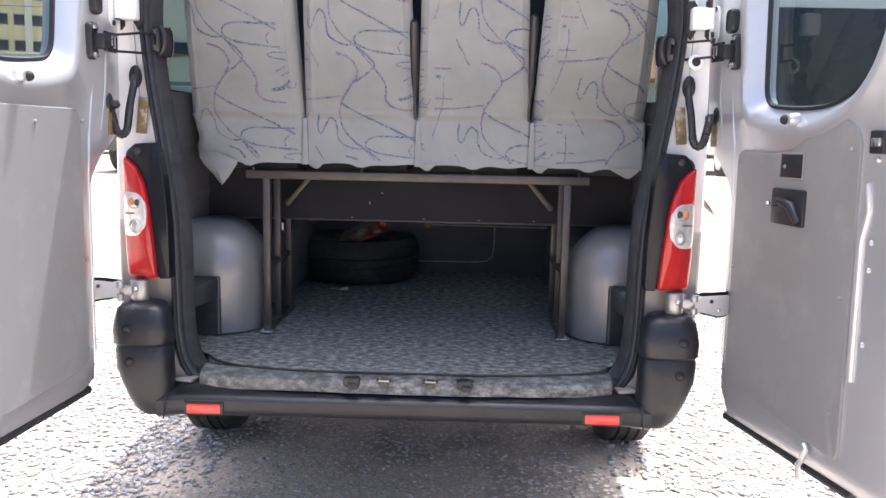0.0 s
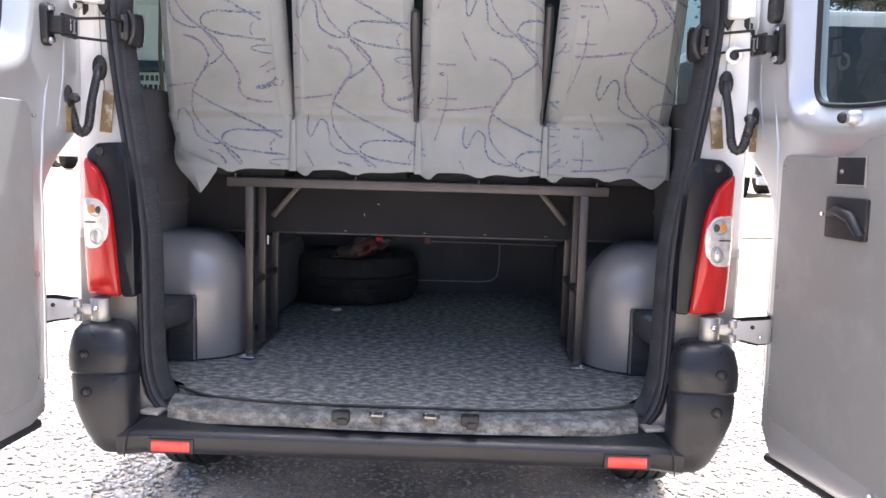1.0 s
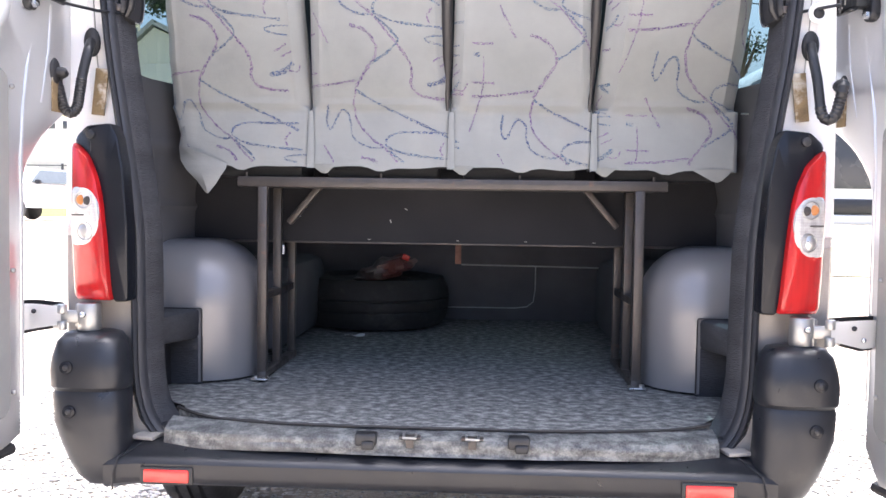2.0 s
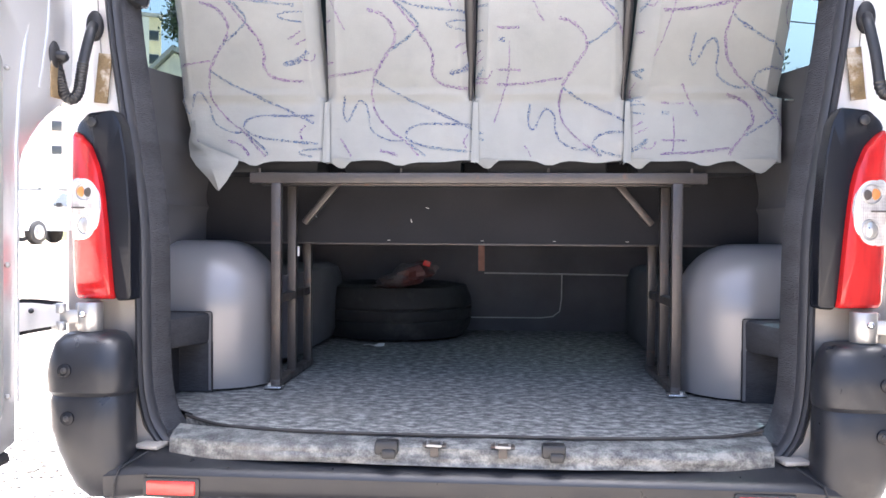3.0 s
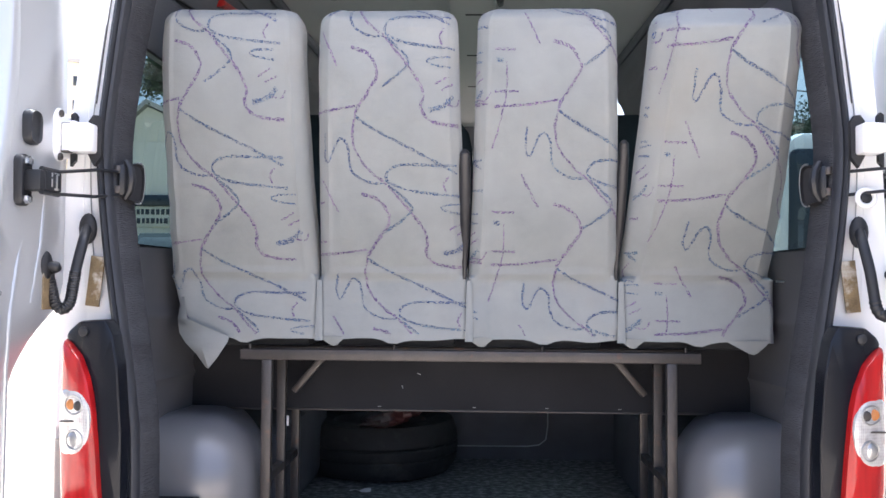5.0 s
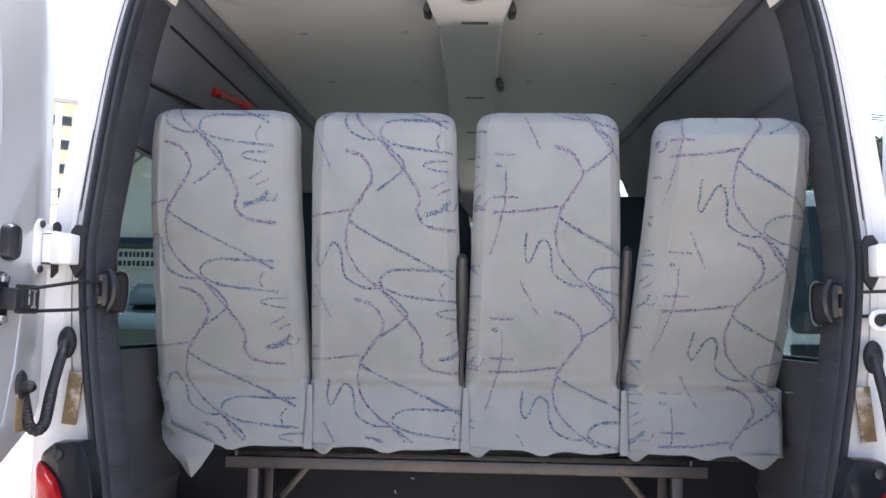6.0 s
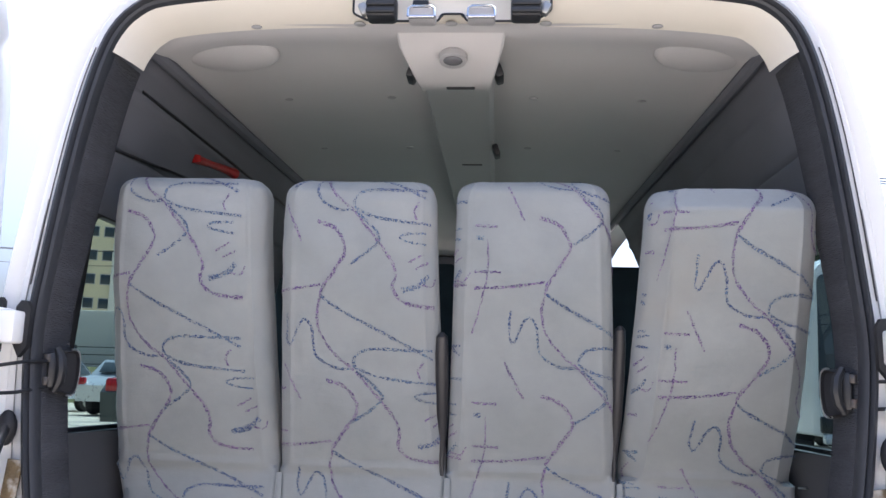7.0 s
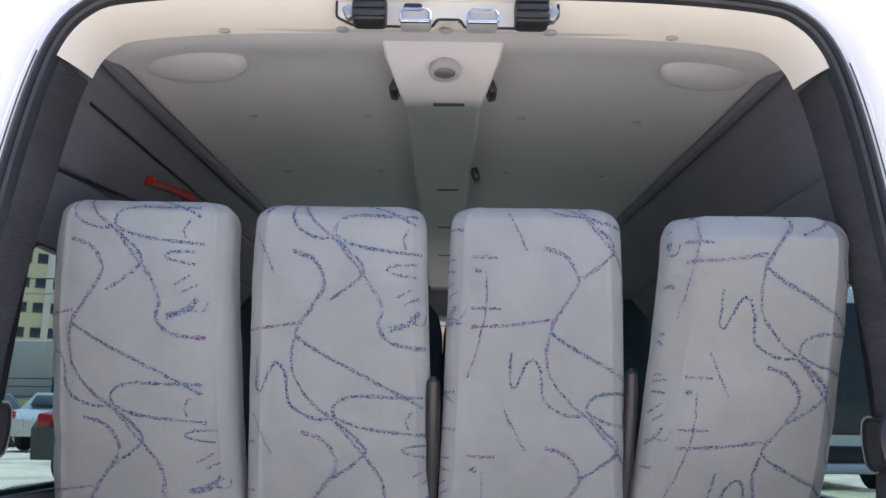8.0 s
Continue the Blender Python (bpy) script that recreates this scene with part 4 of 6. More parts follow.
# ---- doors ----
for s in (-1, 1):
    # corner and sill end: same paint, shade put into the colour
    wedge = loft([[Vector((s * x, y, z)) for x, z in ((0.7, 0.53), (0.735, 0.575), (0.755, 0.65), (0.765, 0.74), (0.8, 0.74), (0.8, 0.53))] for y in (2.99, 3.002)], True, True)
    part("frame_corner", wedge, BODY_SHADED, van, "dusty painted lower corner of the rear frame, toned down for shade", smooth=False)
    part("sill_end", box((s * 0.705, 2.968, 0.5385), (0.06, 0.05, 0.01), 0.003, (0, 0, s * 12)), BODY_SHADED, van, "painted metal end of the sill")
DOORS = {1: (1.012, 3.01, 12.0), -1: (0.933, 2.835, 4.0)}


def rear_door(s):
    bx, by, ang = DOORS[s]
    ca, sa = math.cos(radians(ang)), math.sin(radians(ang))

    def at(u, z, w=0.0):
        u *= 0.95
        return Vector((s * (bx + u * sa - w * ca), by - u * ca - w * sa, z))

    def flat(p, h):
        return at(p.x, p.y, h)

    def block(u, z, w, size, bevel=0.004, turn=0.0, bm=None):
        m = box((0, 0, 0), size, bevel)
        # local x along the door, y towards the van's middle, z up
        o, eu, ew = at(u, z, w), (at(1, 0, 0) - at(0, 0, 0)).normalized(), at(0, 0, 1) - at(0, 0, 0)
        mat = Matrix(((eu.x, ew.x, 0, o.x), (eu.y, ew.y, 0, o.y), (0, 0, 1, o.z), (0, 0, 0, 1)))
        bmesh.ops.transform(m, matrix=mat @ pose(0, 0, 0, 0, turn, 0), verts=m.verts)
        return join(bm, m) if bm else m

    n = 120
    low, wide = (0.46, 0.14) if s > 0 else (0.545, 0.06)
    out = rounded([(0.0, low), (0.73 + wide, low), (0.785 + wide, 0.75), (0.79 + wide, 1.4), (0.775 + wide, 2.0), (0.7 + wide, 2.4), (0.48, 2.45), (-0.08, 2.45), (-0.17, 2.2), (-0.212, 1.75), (-0.212, 1.335), (-0.06, 1.265), (0.005, 1.15), (0.005, 0.8)], [0.05, 0.05, 0.1, 0.1, 0.2, 0.14, 0.1, 0.06, 0.1, 0.1, 0.05, 0.07, 0.1, 0.1], 5)
    foot = [(0.1, 1.44), (0.28, 1.425), (0.45, 1.43), (0.6, 1.5), (0.665, 1.65)] if s > 0 else [(0.125, 1.525), (0.28, 1.505), (0.43, 1.5), (0.56, 1.56), (0.67, 1.66)]
    win = rounded(foot + [(0.66, 1.95), (0.6, 2.22), (0.11, 2.22), (0.08, 1.9)], [0.06, 0.1, 0.1, 0.1, 0.08, 0.2, 0.1, 0.08, 0.2], 5)
    c = (0.34, 1.8)
    lo, lw = around(out, c, n), around(win, c, n)
    body = []
    for k, w in ((0.0, -0.045), (0.004, -0.04), (0.022, -0.02), (0.04, 0.006), (0.055, 0.014), (0.075, 0.013), (0.095, 0.0)):
        body.append([at(q.x, q.y, w) for q in (p + (e - p).normalized() * min(k, (e - p).length * 0.8) for p, e in zip(lw, lo))])
    for f, w in ((0.4, 0.0), (0.7, 0.0), (0.93, 0.0), (0.985, -0.008), (1.0, -0.022), (1.0, -0.075)):
        ring = []
        for p, e in zip(lw, lo):
            st = p + (e - p).normalized() * min(0.095, (e - p).length * 0.8)
            q = st.lerp(e, f)
            lift = 0.018 * math.sin(math.pi * min(1.0, max(0.0, -q.x / 0.2)))
            ring.append(at(q.x, q.y, w + lift))
        body.append(ring)
    body.append([at(q.x, q.y, -0.085) for q in (p.lerp(e, 0.55) for p, e in zip(lw, lo))])
    body.append([at(q.x, q.y, -0.075) for q in (p + (e - p).normalized() * 0.01 for p, e in zip(lw, lo))])
    body.append([at(q.x, q.y, -0.05) for q in lw])
    door = part("rear_door", loft(body, True), SILVER, van, "silver rear door swung open, with a bare grey inner panel")
    part("window_pane", pillow([p for p in lw], flat, [(1.01, -0.05), (1.01, -0.046), (0.6, -0.046)]), DOOR_TINT, door, "tinted rear door window")
    part("window_seal", loft([[at(q.x, q.y, w) for q in inset(lw, d)] for d, w in ((-0.006, -0.046), (-0.004, -0.036), (0.004, -0.034), (0.008, -0.043), (0.008, -0.046))], True), RUBBER, door)
    top = [(0.63, 1.36), (0.55, 1.405), (0.46, 1.385), (0.36, 1.32), (0.28, 1.3), (0.045, 1.308)] if s > 0 else [(0.64, 1.39), (0.07, 1.387)]
    pan = rounded(([(0.05, 0.585), (0.64, 0.53)] if s > 0 else [(0.07, 0.63), (0.65, 0.61)]) + top, 0.035, 5)
    part("door_panel", pillow(pan, flat, [(1.0, -0.002), (1.0, 0.005), (0.994, 0.008), (0.7, 0.008)]), DOOR_PANEL, door, "flat grey riveted inner panel")
    part("pressed_rib", tube([at(0.014, z, -0.002) for z in span(0.66, 1.2, 5)] + [at(0.004, 1.33, 0.0), at(-0.03, 1.52, 0.003)], 0.006, 8), SILVER, door)
    part("pressed_rib", tube([at(-0.05, 1.33, 0.008), at(-0.075, 1.45, 0.012), at(-0.085, 1.56, 0.013)], 0.006, 8), SILVER, door)
    part("bottom_seal", tube([at(u, low - 0.004 * u, -0.02) for u in span(0.03, 0.68, 8)], 0.014, 8), RUBBER, door, "black rubber strip along the door bottom")
    for u, z in ((0.06, top[-1][1] - 0.035), (0.31, top[-1][1] - 0.04), (0.6, top[0][1] - 0.04), (0.06, 0.95), (0.6, 0.95), (0.06, 0.68), (0.595, 0.65)):
        part("rivet", ball(at(u, z, 0.009), (0.006, 0.006, 0.006), 10), DOOR_PANEL, door)
    # hinge side fittings
    plug = rounded([(-0.06, 1.664), (-0.012, 1.664), (-0.012, 1.739), (-0.06, 1.739)], 0.022, 5)
    part("blanking_plug", pillow(plug, flat, [(1.0, 0.0), (1.0, 0.018), (0.9, 0.024), (0.75, 0.02), (0.4, 0.019)]), BLACK_PLASTIC, door, "black oval plug")
    up = 0.02 if s > 0 else 0.0
    base = rounded([(-0.028, 1.532 + up), (0.012, 1.532 + up), (0.012, 1.64 + up), (-0.028, 1.64 + up)], 0.018, 5)
    stay = part("check_bracket", pillow(base, flat, [(1.0, 0.0), (1.0, 0.016), (0.9, 0.021), (0.5, 0.021)]), BLACK_PLASTIC, door, "black door check bracket")
    for z in (1.547 + up, 1.625 + up):
        part("bracket_bolt", cyl(at(-0.004, z, 0.018), at(-0.004, z, 0.032), 0.0105, 6, bevel=0.002), CHROME, stay)
    part("bracket_arm", block(-0.016, 1.586 + up, 0.036, (0.034, 0.04, 0.044), 0.006), BLACK_PLASTIC, stay)
    b = block(-0.048, 1.587 + up, 0.05, (0.06, 0.016, 0.042), 0.004)
    for z in (1.61 + up, 1.563 + up):
        tube([at(-0.012, z, 0.05), at(-0.078, z, 0.05)], 0.0062, 8, b)
    part("rod_yoke", b, BLACK_PLASTIC, stay)
    b = block(-0.056, 1.587 + up, 0.059, (0.004, 0.004, 0.036), 0.001)
    for z in (1.603 + up, 1.571 + up):
        block(-0.056, z, 0.059, (0.014, 0.004, 0.005), 0.001, bm=b)
    block(-0.038, 1.59 + up, 0.059, (0.003, 0.003, 0.03), 0.001, bm=b)
    part("yoke_clip", b, BARE_STEEL, stay, "small steel clip")
    b = tube([at(-0.07, 1.61 + up, 0.05), (s * (0.835 + 4 * up), 3.0, 1.629 + up * 0.4), (s * 0.815, 3.075, 1.634)], 0.0038, 8)
    tube([at(-0.07, 1.563 + up, 0.05), (s * (0.842 + 4 * up), 3.0, 1.568 + up), (s * 0.815, 3.075, 1.58)], 0.0038, 8, b)
    part("check_rod", b, BLACK_PLASTIC, stay, "pair of black check rods")
    # upper hinge: door leaf, knuckles, body leaf with its rubber gasket
    o = 0.012 if s > 0 else 0.0
    leaf = rounded([(-0.2, 1.66), (-0.13, 1.64), (-0.11, 1.66), (-0.11, 1.745), (-0.13, 1.765), (-0.2, 1.745)], 0.014, 4)
    hg = part("upper_hinge", pillow(leaf, flat, [(1.0, 0.0), (1.0, 0.014), (0.93, 0.019), (0.5, 0.019)]), JAMB, door, "painted door hinge")
    for z in (1.75, 1.653):
        part("hinge_screw", cyl(at(-0.135, z, 0.016), at(-0.135, z, 0.024), 0.0085, 8, bevel=0.002), STEEL, hg)
    for z in (1.727, 1.676):
        part("hinge_knuckle", block(-0.172, z, 0.03, (0.05, 0.036, 0.02), 0.006), JAMB, hg)
        part("knuckle_gap", block(-0.15, z - 0.004, 0.022, (0.02, 0.03, 0.016), 0.002), STEEL, hg)
    b = box((s * (0.864 + o), 2.988, 1.698), (0.05, 0.05, 0.066), 0.006)
    cyl((s * (0.894 + o), 2.97, 1.668), (s * (0.894 + o), 2.97, 1.728), 0.011, 14, bm=b)
    part("hinge_leaf", b, JAMB, hg, "painted hinge leaf on the body")
    b = loft([[Vector((s * (x + o), y, z)) for x, z in ((0.846, 1.638), (0.83, 1.66), (0.829, 1.738), (0.838, 1.753), (0.85, 1.754), (0.86, 1.74), (0.86, 1.665))] for y in (3.0, 3.014)], True, True)
    join(b, loft([[Vector((s * (x + o), y, z)) for x, z in ((0.9, 1.637), (0.889, 1.65), (0.887, 1.752), (0.893, 1.76), (0.901, 1.755))] for y in (3.0, 3.012)], True, True))
    part("hinge_gasket", b, RUBBER, hg)
    b = tube(spline([at(-0.1, 1.409, 0.02), at(-0.104, 1.407, 0.036), (s * 0.913, 2.945, 1.395), (s * 0.905, 2.945, 1.352), (s * 0.897, 2.945, 1.326), (s * 0.884, 2.95, 1.315), (s * 0.871, 2.955, 1.33), (s * 0.866, 2.96, 1.37), (s * 0.862, 2.965, 1.41), (s * 0.856, 2.98, 1.465), (s * 0.864, 3.015, 1.498)], 110), [0.0115 + (0.0018 if i % 2 and 20 < i < 72 else 0.0) for i in range(110)], 10)
    hose = part("cable_hose", b, BLACK_PLASTIC, door, "ribbed black cable hose between door and body")
    part("hose_boot", ball((s * 0.866, 3.024, 1.497), (0.02, 0.018, 0.036), 16), RUBBER, hose)
    part("hose_boot", ball(at(-0.1, 1.409, 0.014), (0.011, 0.022, 0.033), 16), RUBBER, hose)
    part("glue_patch", block(-0.1, 1.365, 0.018, (0.035, 0.003, 0.1), 0.001), RUST, door, "brown glue residue of a removed label")
    # lower hinge arm
    hx, hy = s * 0.897, 2.94
    run = spline([(hx, hy, 0), (s * 0.93, 2.942, 0), (s * 0.965, 2.948, 0)] + ([(s * 1.0, 2.968, 0), (s * 1.03, 3.0, 0)] if s > 0 else [(s * 0.992, 2.93, 0), (s * 1.0, 2.88, 0), (s * 0.985, 2.83, 0)]), 13)

    def strap(z0, z1, push, thick):
        bm = loft([[Vector((q.x, q.y - push, z0 - 0.018 * min(1, k / 6))), Vector((q.x, q.y - push, z1 + 0.005 * math.sin(math.pi * k / 12)))] for k, q in enumerate(run)])
        bmesh.ops.solidify(bm, geom=list(bm.faces), thickness=thick)
        return bm
    arm = part("hinge_arm", strap(0.812, 0.855, 0.016, 0.005), JAMB, door, "pale steel hinge arm")
    part("arm_boot", strap(0.804, 0.863, 0.0, 0.006), RUBBER, arm, "black rubber edge of the hinge arm")
    for dz in (-0.02, 0.02):
        part("arm_lug", cyl((hx, hy - 0.01, 0.829 + dz - 0.011), (hx, hy - 0.01, 0.829 + dz + 0.011), 0.011, 14, bevel=0.002), SATIN, arm)
    for k, z in ((4, 0.842), (6, 0.815)):
        part("arm_bolt", ball((run[k].x, run[k].y - 0.021, z), 0.006, 10), BLACK_PLASTIC if k == 4 else CHROME, arm)
    # stop knob under the window
    ku, kz = (0.34, 1.395) if s > 0 else (0.38, 1.46)
    b = cyl(at(ku, kz, 0.0), at(ku, kz, 0.03), 0.02, 16, 0.014, bevel=0.003)
    knob = part("stop_knob", b, SILVER, door)
    part("knob_tip", ball(at(ku - 0.013, kz, 0.03), (0.014, 0.014, 0.014), 12), RUBBER, knob)
    if s > 0:
        part("lock_opening", block(0.345, 1.27, 0.004, (0.108, 0.012, 0.066), 0.004), BLACK_PLASTIC, door, "dark square opening in the panel")
        part("opening_rim", tube([at(u, z, 0.01) for u, z in ((0.29, 1.236), (0.4, 1.236), (0.4, 1.304), (0.29, 1.304))], 0.003, 6, closed=True), DOOR_PANEL, door)
        base = part("inner_handle", block(0.345, 1.157, 0.012, (0.15, 0.014, 0.1), 0.006), BLACK_PLASTIC, door, "black plastic inner door handle")
        part("lever", tube([at(0.285, 1.162, 0.02), at(0.32, 1.175, 0.026), at(0.38, 1.162, 0.026), at(0.418, 1.118, 0.024)], [0.008, 0.012, 0.015, 0.011], 10), BLACK_PLASTIC, base)
        part("handle_screw", ball(at(0.265, 1.163, 0.026), 0.006, 10), CHROME, base)
        b = tube([at(0.495, 0.435, 0.015), at(0.5, 0.475, 0.022), at(0.518, 0.5, 0.022), at(0.52, 0.525, 0.016), at(0.507, 0.535, 0.014)], 0.008, 8)
        part("floor_hook", b, SILVER, door, "small steel hook bolted to the door bottom")
        b = block(0.69, 1.338, 0.0, (0.05, 0.02, 0.055), 0.004)
        lock = part("lock", b, BLACK_PLASTIC, door, "latch in the door edge")
        part("lock_claw", block(0.693, 1.338, 0.012, (0.03, 0.01, 0.02), 0.003), BARE_STEEL, lock)
    for z in (0.85, 1.032, 1.099, 1.297):
        part("edge_bolt", ball(at(0.69, z, 0.0), (0.008, 0.008, 0.008), 10), BARE_STEEL, door)
    part("edge_pressing", tube([at(0.662, 1.24, 0.002), at(0.675, 1.17, 0.002), at(0.655, 1.1, 0.002), at(0.66, 0.75, 0.002)], 0.007, 8), SILVER, door)


for s in (-1, 1):
    rear_door(s)
    # check-rod guide on the pillar
    loop = rounded([(-0.028, -0.045), (0.03, -0.058), (0.04, 0.0), (0.034, 0.056), (-0.024, 0.045)], [0.02, 0.02, 0.03, 0.02, 0.02], 4)
    b = pillow(loop, lambda p, h: Vector((s * (0.806 - 0.45 * p.x - 0.85 * h), 3.105 + 0.85 * p.x - 0.5 * h, 1.612 + p.y * 0.92)), [(1.0, -0.02), (1.0, 0.006), (0.92, 0.012), (0.85, 0.004), (0.5, 0.004)])
    guide = part("check_guide", b, RUBBER, van, "black check-rod guide with a pale rim")
    part("guide_rim", tube([Vector((s * (0.798 - 0.45 * p.x), 3.1 + 0.85 * p.x, 1.612 + p.y * 0.92)) for p in loop if p.x > 0.0], 0.0022, 6), BARE_STEEL, guide)
    part("guide_block", box((s * 0.812, 3.083, 1.615), (0.026, 0.03, 0.075), 0.006, (0, 0, -s * 35)), BLACK_PLASTIC, guide)
    for z in (1.64, 1.592):
        part("guide_roller", cyl((s * 0.82, 3.07, z - 0.009), (s * 0.82, 3.07, z + 0.009), 0.009, 14, bevel=0.002), STEEL, guide)
    part("guide_claw", tube([(s * 0.803, 3.075, 1.66), (s * 0.79, 3.07, 1.64), (s * 0.786, 3.068, 1.616), (s * 0.79, 3.07, 1.592), (s * 0.803, 3.075, 1.572)], [0.007, 0.01, 0.011, 0.01, 0.007], 8), BLACK_PLASTIC, guide)
    if s > 0:
        ringb = part("frame_ring", tube([(0.885 + 0.019 * math.cos(a), 3.028, 1.575 + 0.019 * math.sin(a)) for a in span(0, 2 * math.pi, 21)[:-1]], 0.006, 8, closed=True), JAMB, van, "pale ring pressed in the door frame")
        part("grommet", ball((0.885, 3.03, 1.575), (0.014, 0.008, 0.014), 14), RUBBER, ringb)

# ---- carpet ----
def carpet_edge(x):
    return 2.943 + 0.07 * (abs(x) / 0.655) ** 3.2 + (0.03 * (-x / 0.655) ** 8 if x < 0 else 0.0) + 0.006 * noise.noise((x * 7, 0, 3))


rows = []
for k, (v, dz) in enumerate([(0.0, -0.012), (0.0, 0.003), (0.004, 0.006), (0.012, 0.004), (0.03, 0.0)] + [(t, 0.0) for t in span(0.06, 2.08, 26)]):
    row = []
    for u in span(-0.655, 0.655, 70):
        y = carpet_edge(u) + v
        wide = 1.0 + 0.36 * min(1.0, max(0.0, (y - 3.1) / 0.2))
        row.append(Vector((u * wide, y, 0.58 + dz + 0.003 * noise.noise((u * 5, y * 4, 0)))))
    rows.append(row)
rows[0] = [p - Vector((0, -0.004, 0)) for p in rows[0]]
single("carpet_binding", tube([(u, carpet_edge(u) - 0.002, 0.582 + 0.012 * max(0.0, (abs(u) - 0.52) / 0.14) ** 2) for u in span(-0.655, 0.655, 60)], 0.0045, 6), RUBBER, (0, 2.91, 0.578), "dark frayed binding along the carpet edge", "binding")
single("carpet", loft(rows), CARPET, (0, 3.0, 0.58), "blotched grey carpet on the luggage floor with a curling edge", "carpet")

# ---- seat trestle ----
trestle = thing("seat_trestle", (0, 3.47, 0.58), "dark square-tube steel trestle carrying the rear seat row", "trestle")
part("front_rail", box((0.002, 3.482, 1.176), (1.274, 0.032, 0.03), 0.003), STEEL, trestle, "worn steel top rail")
part("seat_rail", box((-0.007, 3.6, 1.176), (1.26, 0.03, 0.03), 0.003), STEEL, trestle)
part("seat_rail", box((-0.007, 3.85, 1.176), (1.26, 0.03, 0.03), 0.003), STEEL, trestle)
for x, d in ((-0.558, 1), (0.559, -1)):
    part("leg", box((x, 3.475, 0.872), (0.028, 0.028, 0.58), 0.003), STEEL, trestle)
    part("leg", box((x, 3.655, 0.872), (0.026, 0.026, 0.58), 0.003), STEEL, trestle)
    part("leg", box((x, 3.86, 0.872), (0.026, 0.026, 0.58), 0.003), STEEL, trestle)
    part("cross_tube", box((x, 3.66, 0.832), (0.024, 0.36, 0.024), 0.003), STEEL, trestle)
    part("floor_rail", box((x, 3.67, 0.594), (0.03, 0.42, 0.02), 0.003), STEEL, trestle)
    b = box((x, 3.452, 0.586), (0.05, 0.045, 0.006), 0.002)
    cyl((x - 0.014 * d, 3.445, 0.588), (x - 0.014 * d, 3.445, 0.597), 0.008, 6, bm=b)
    part("foot_plate", b, BARE_STEEL, trestle)
    part("diagonal_brace", box((x + d * 0.088, 3.655, 1.112), (0.02, 0.022, 0.16), 0.003, (0, d * 40, 0)), STEEL, trestle)
for x in (-0.61, -0.205, 0.208, 0.6):
    part("seat_bolt", cyl((x, 3.478, 1.185), (x, 3.478, 1.204), 0.004, 6), STEEL, trestle)
part("label_scrap", box((-0.536, 3.64, 0.965), (0.007, 0.003, 0.03), 0.001), WHITE_PAPER, trestle)

# ---- seats ----
STROKES = []


def stroke(mat_i, width, *pts):
    """A chalk line of the print, in thousandths of a metre from the motif's middle, x across and y down."""
    STROKES.append((mat_i, width, spline([((x + 0.2 * max(0, x - 150)) * 0.0007, -y * 0.0007, 0) for x, y in pts], 6 * len(pts))))


stroke(0, 4.2, (-20, -222), (45, -202), (85, -157), (88, -117), (50, -62), (12, -12), (0, 10))
stroke(0, 3.2, (0, 10), (-12, 80), (5, 150), (65, 218), (115, 253), (165, 308), (200, 352))
stroke(0, 4.0, (200, 352), (245, 418), (258, 468), (250, 508), (275, 548), (325, 563), (380, 566))
stroke(1, 3.6, (0, 18), (45, 48), (105, 78), (185, 118), (275, 168), (365, 220))
stroke(1, 3.4, (365, 190), (285, 190), (185, 188), (135, 206), (120, 238), (145, 258), (195, 278), (275, 291), (375, 300))
stroke(1, 3.6, (130, 262), (175, 300), (208, 340), (200, 365), (165, 398), (105, 435))
stroke(1, 3.0, (-125, 75), (-130, 150), (-112, 178), (-84, 122), (-60, 95), (-33, 122), (-20, 205), (20, 240), (70, 255), (115, 253))
stroke(1, 2.6, (355, -187), (295, -184), (270, -172), (295, -160), (355, -150))
stroke(0, 2.6, (320, -72), (360, -94))
stroke(0, 2.6, (298, -92), (345, -120))
stroke(0, 2.2, (330, -24), (372, -16), (388, -44))
stroke(1, 6.0, (275, -2), (325, -17), (360, -52))
stroke(0, 3.4, (-260, 5), (-130, 0), (0, -17))
stroke(0, 2.8, (-145, 240), (-112, 295), (-75, 360))
stroke(0, 2.2, (-215, -150), (-211, -60), (-222, 10), (-246, 95), (-268, 150))
stroke(0, 3.2, (-262, -195), (-220, -192), (-175, -192))
stroke(0, 2.8, (-262, -48), (-215, -47), (-165, -45))
stroke(0, 2.6, (335, 228), (318, 255), (325, 285))
stroke(1, 5.0, (-258, -155), (-230, -152))
PX = 0.5
ZB, ZC = 1.222, 1.395


def back_curve(z, pts):
    if z <= pts[0][0]:
        return pts[0][1]
    for (z0, y0), (z1, y1) in zip(pts, pts[1:]):
        if z <= z1:
            t = (z - z0) / (z1 - z0)
            return y0 + (y1 - y0) * t
    return pts[-1][1]


UPRIGHT = [(1.2, 3.457), (1.3, 3.457), (1.38, 3.458), (1.41, 3.446), (1.48, 3.41), (1.56, 3.374), (1.65, 3.338), (1.74, 3.302), (1.82, 3.27), (1.93, 3.24), (2.02, 3.226), (2.1, 3.222)]
RECLINED = [(1.2, 3.455), (1.3, 3.456), (1.38, 3.457), (1.41, 3.444), (1.5, 3.378), (1.58, 3.318), (1.7, 3.248), (1.8, 3.193), (1.9, 3.143), (1.96, 3.118), (2.1, 3.078)]
DEPTH = 0.095


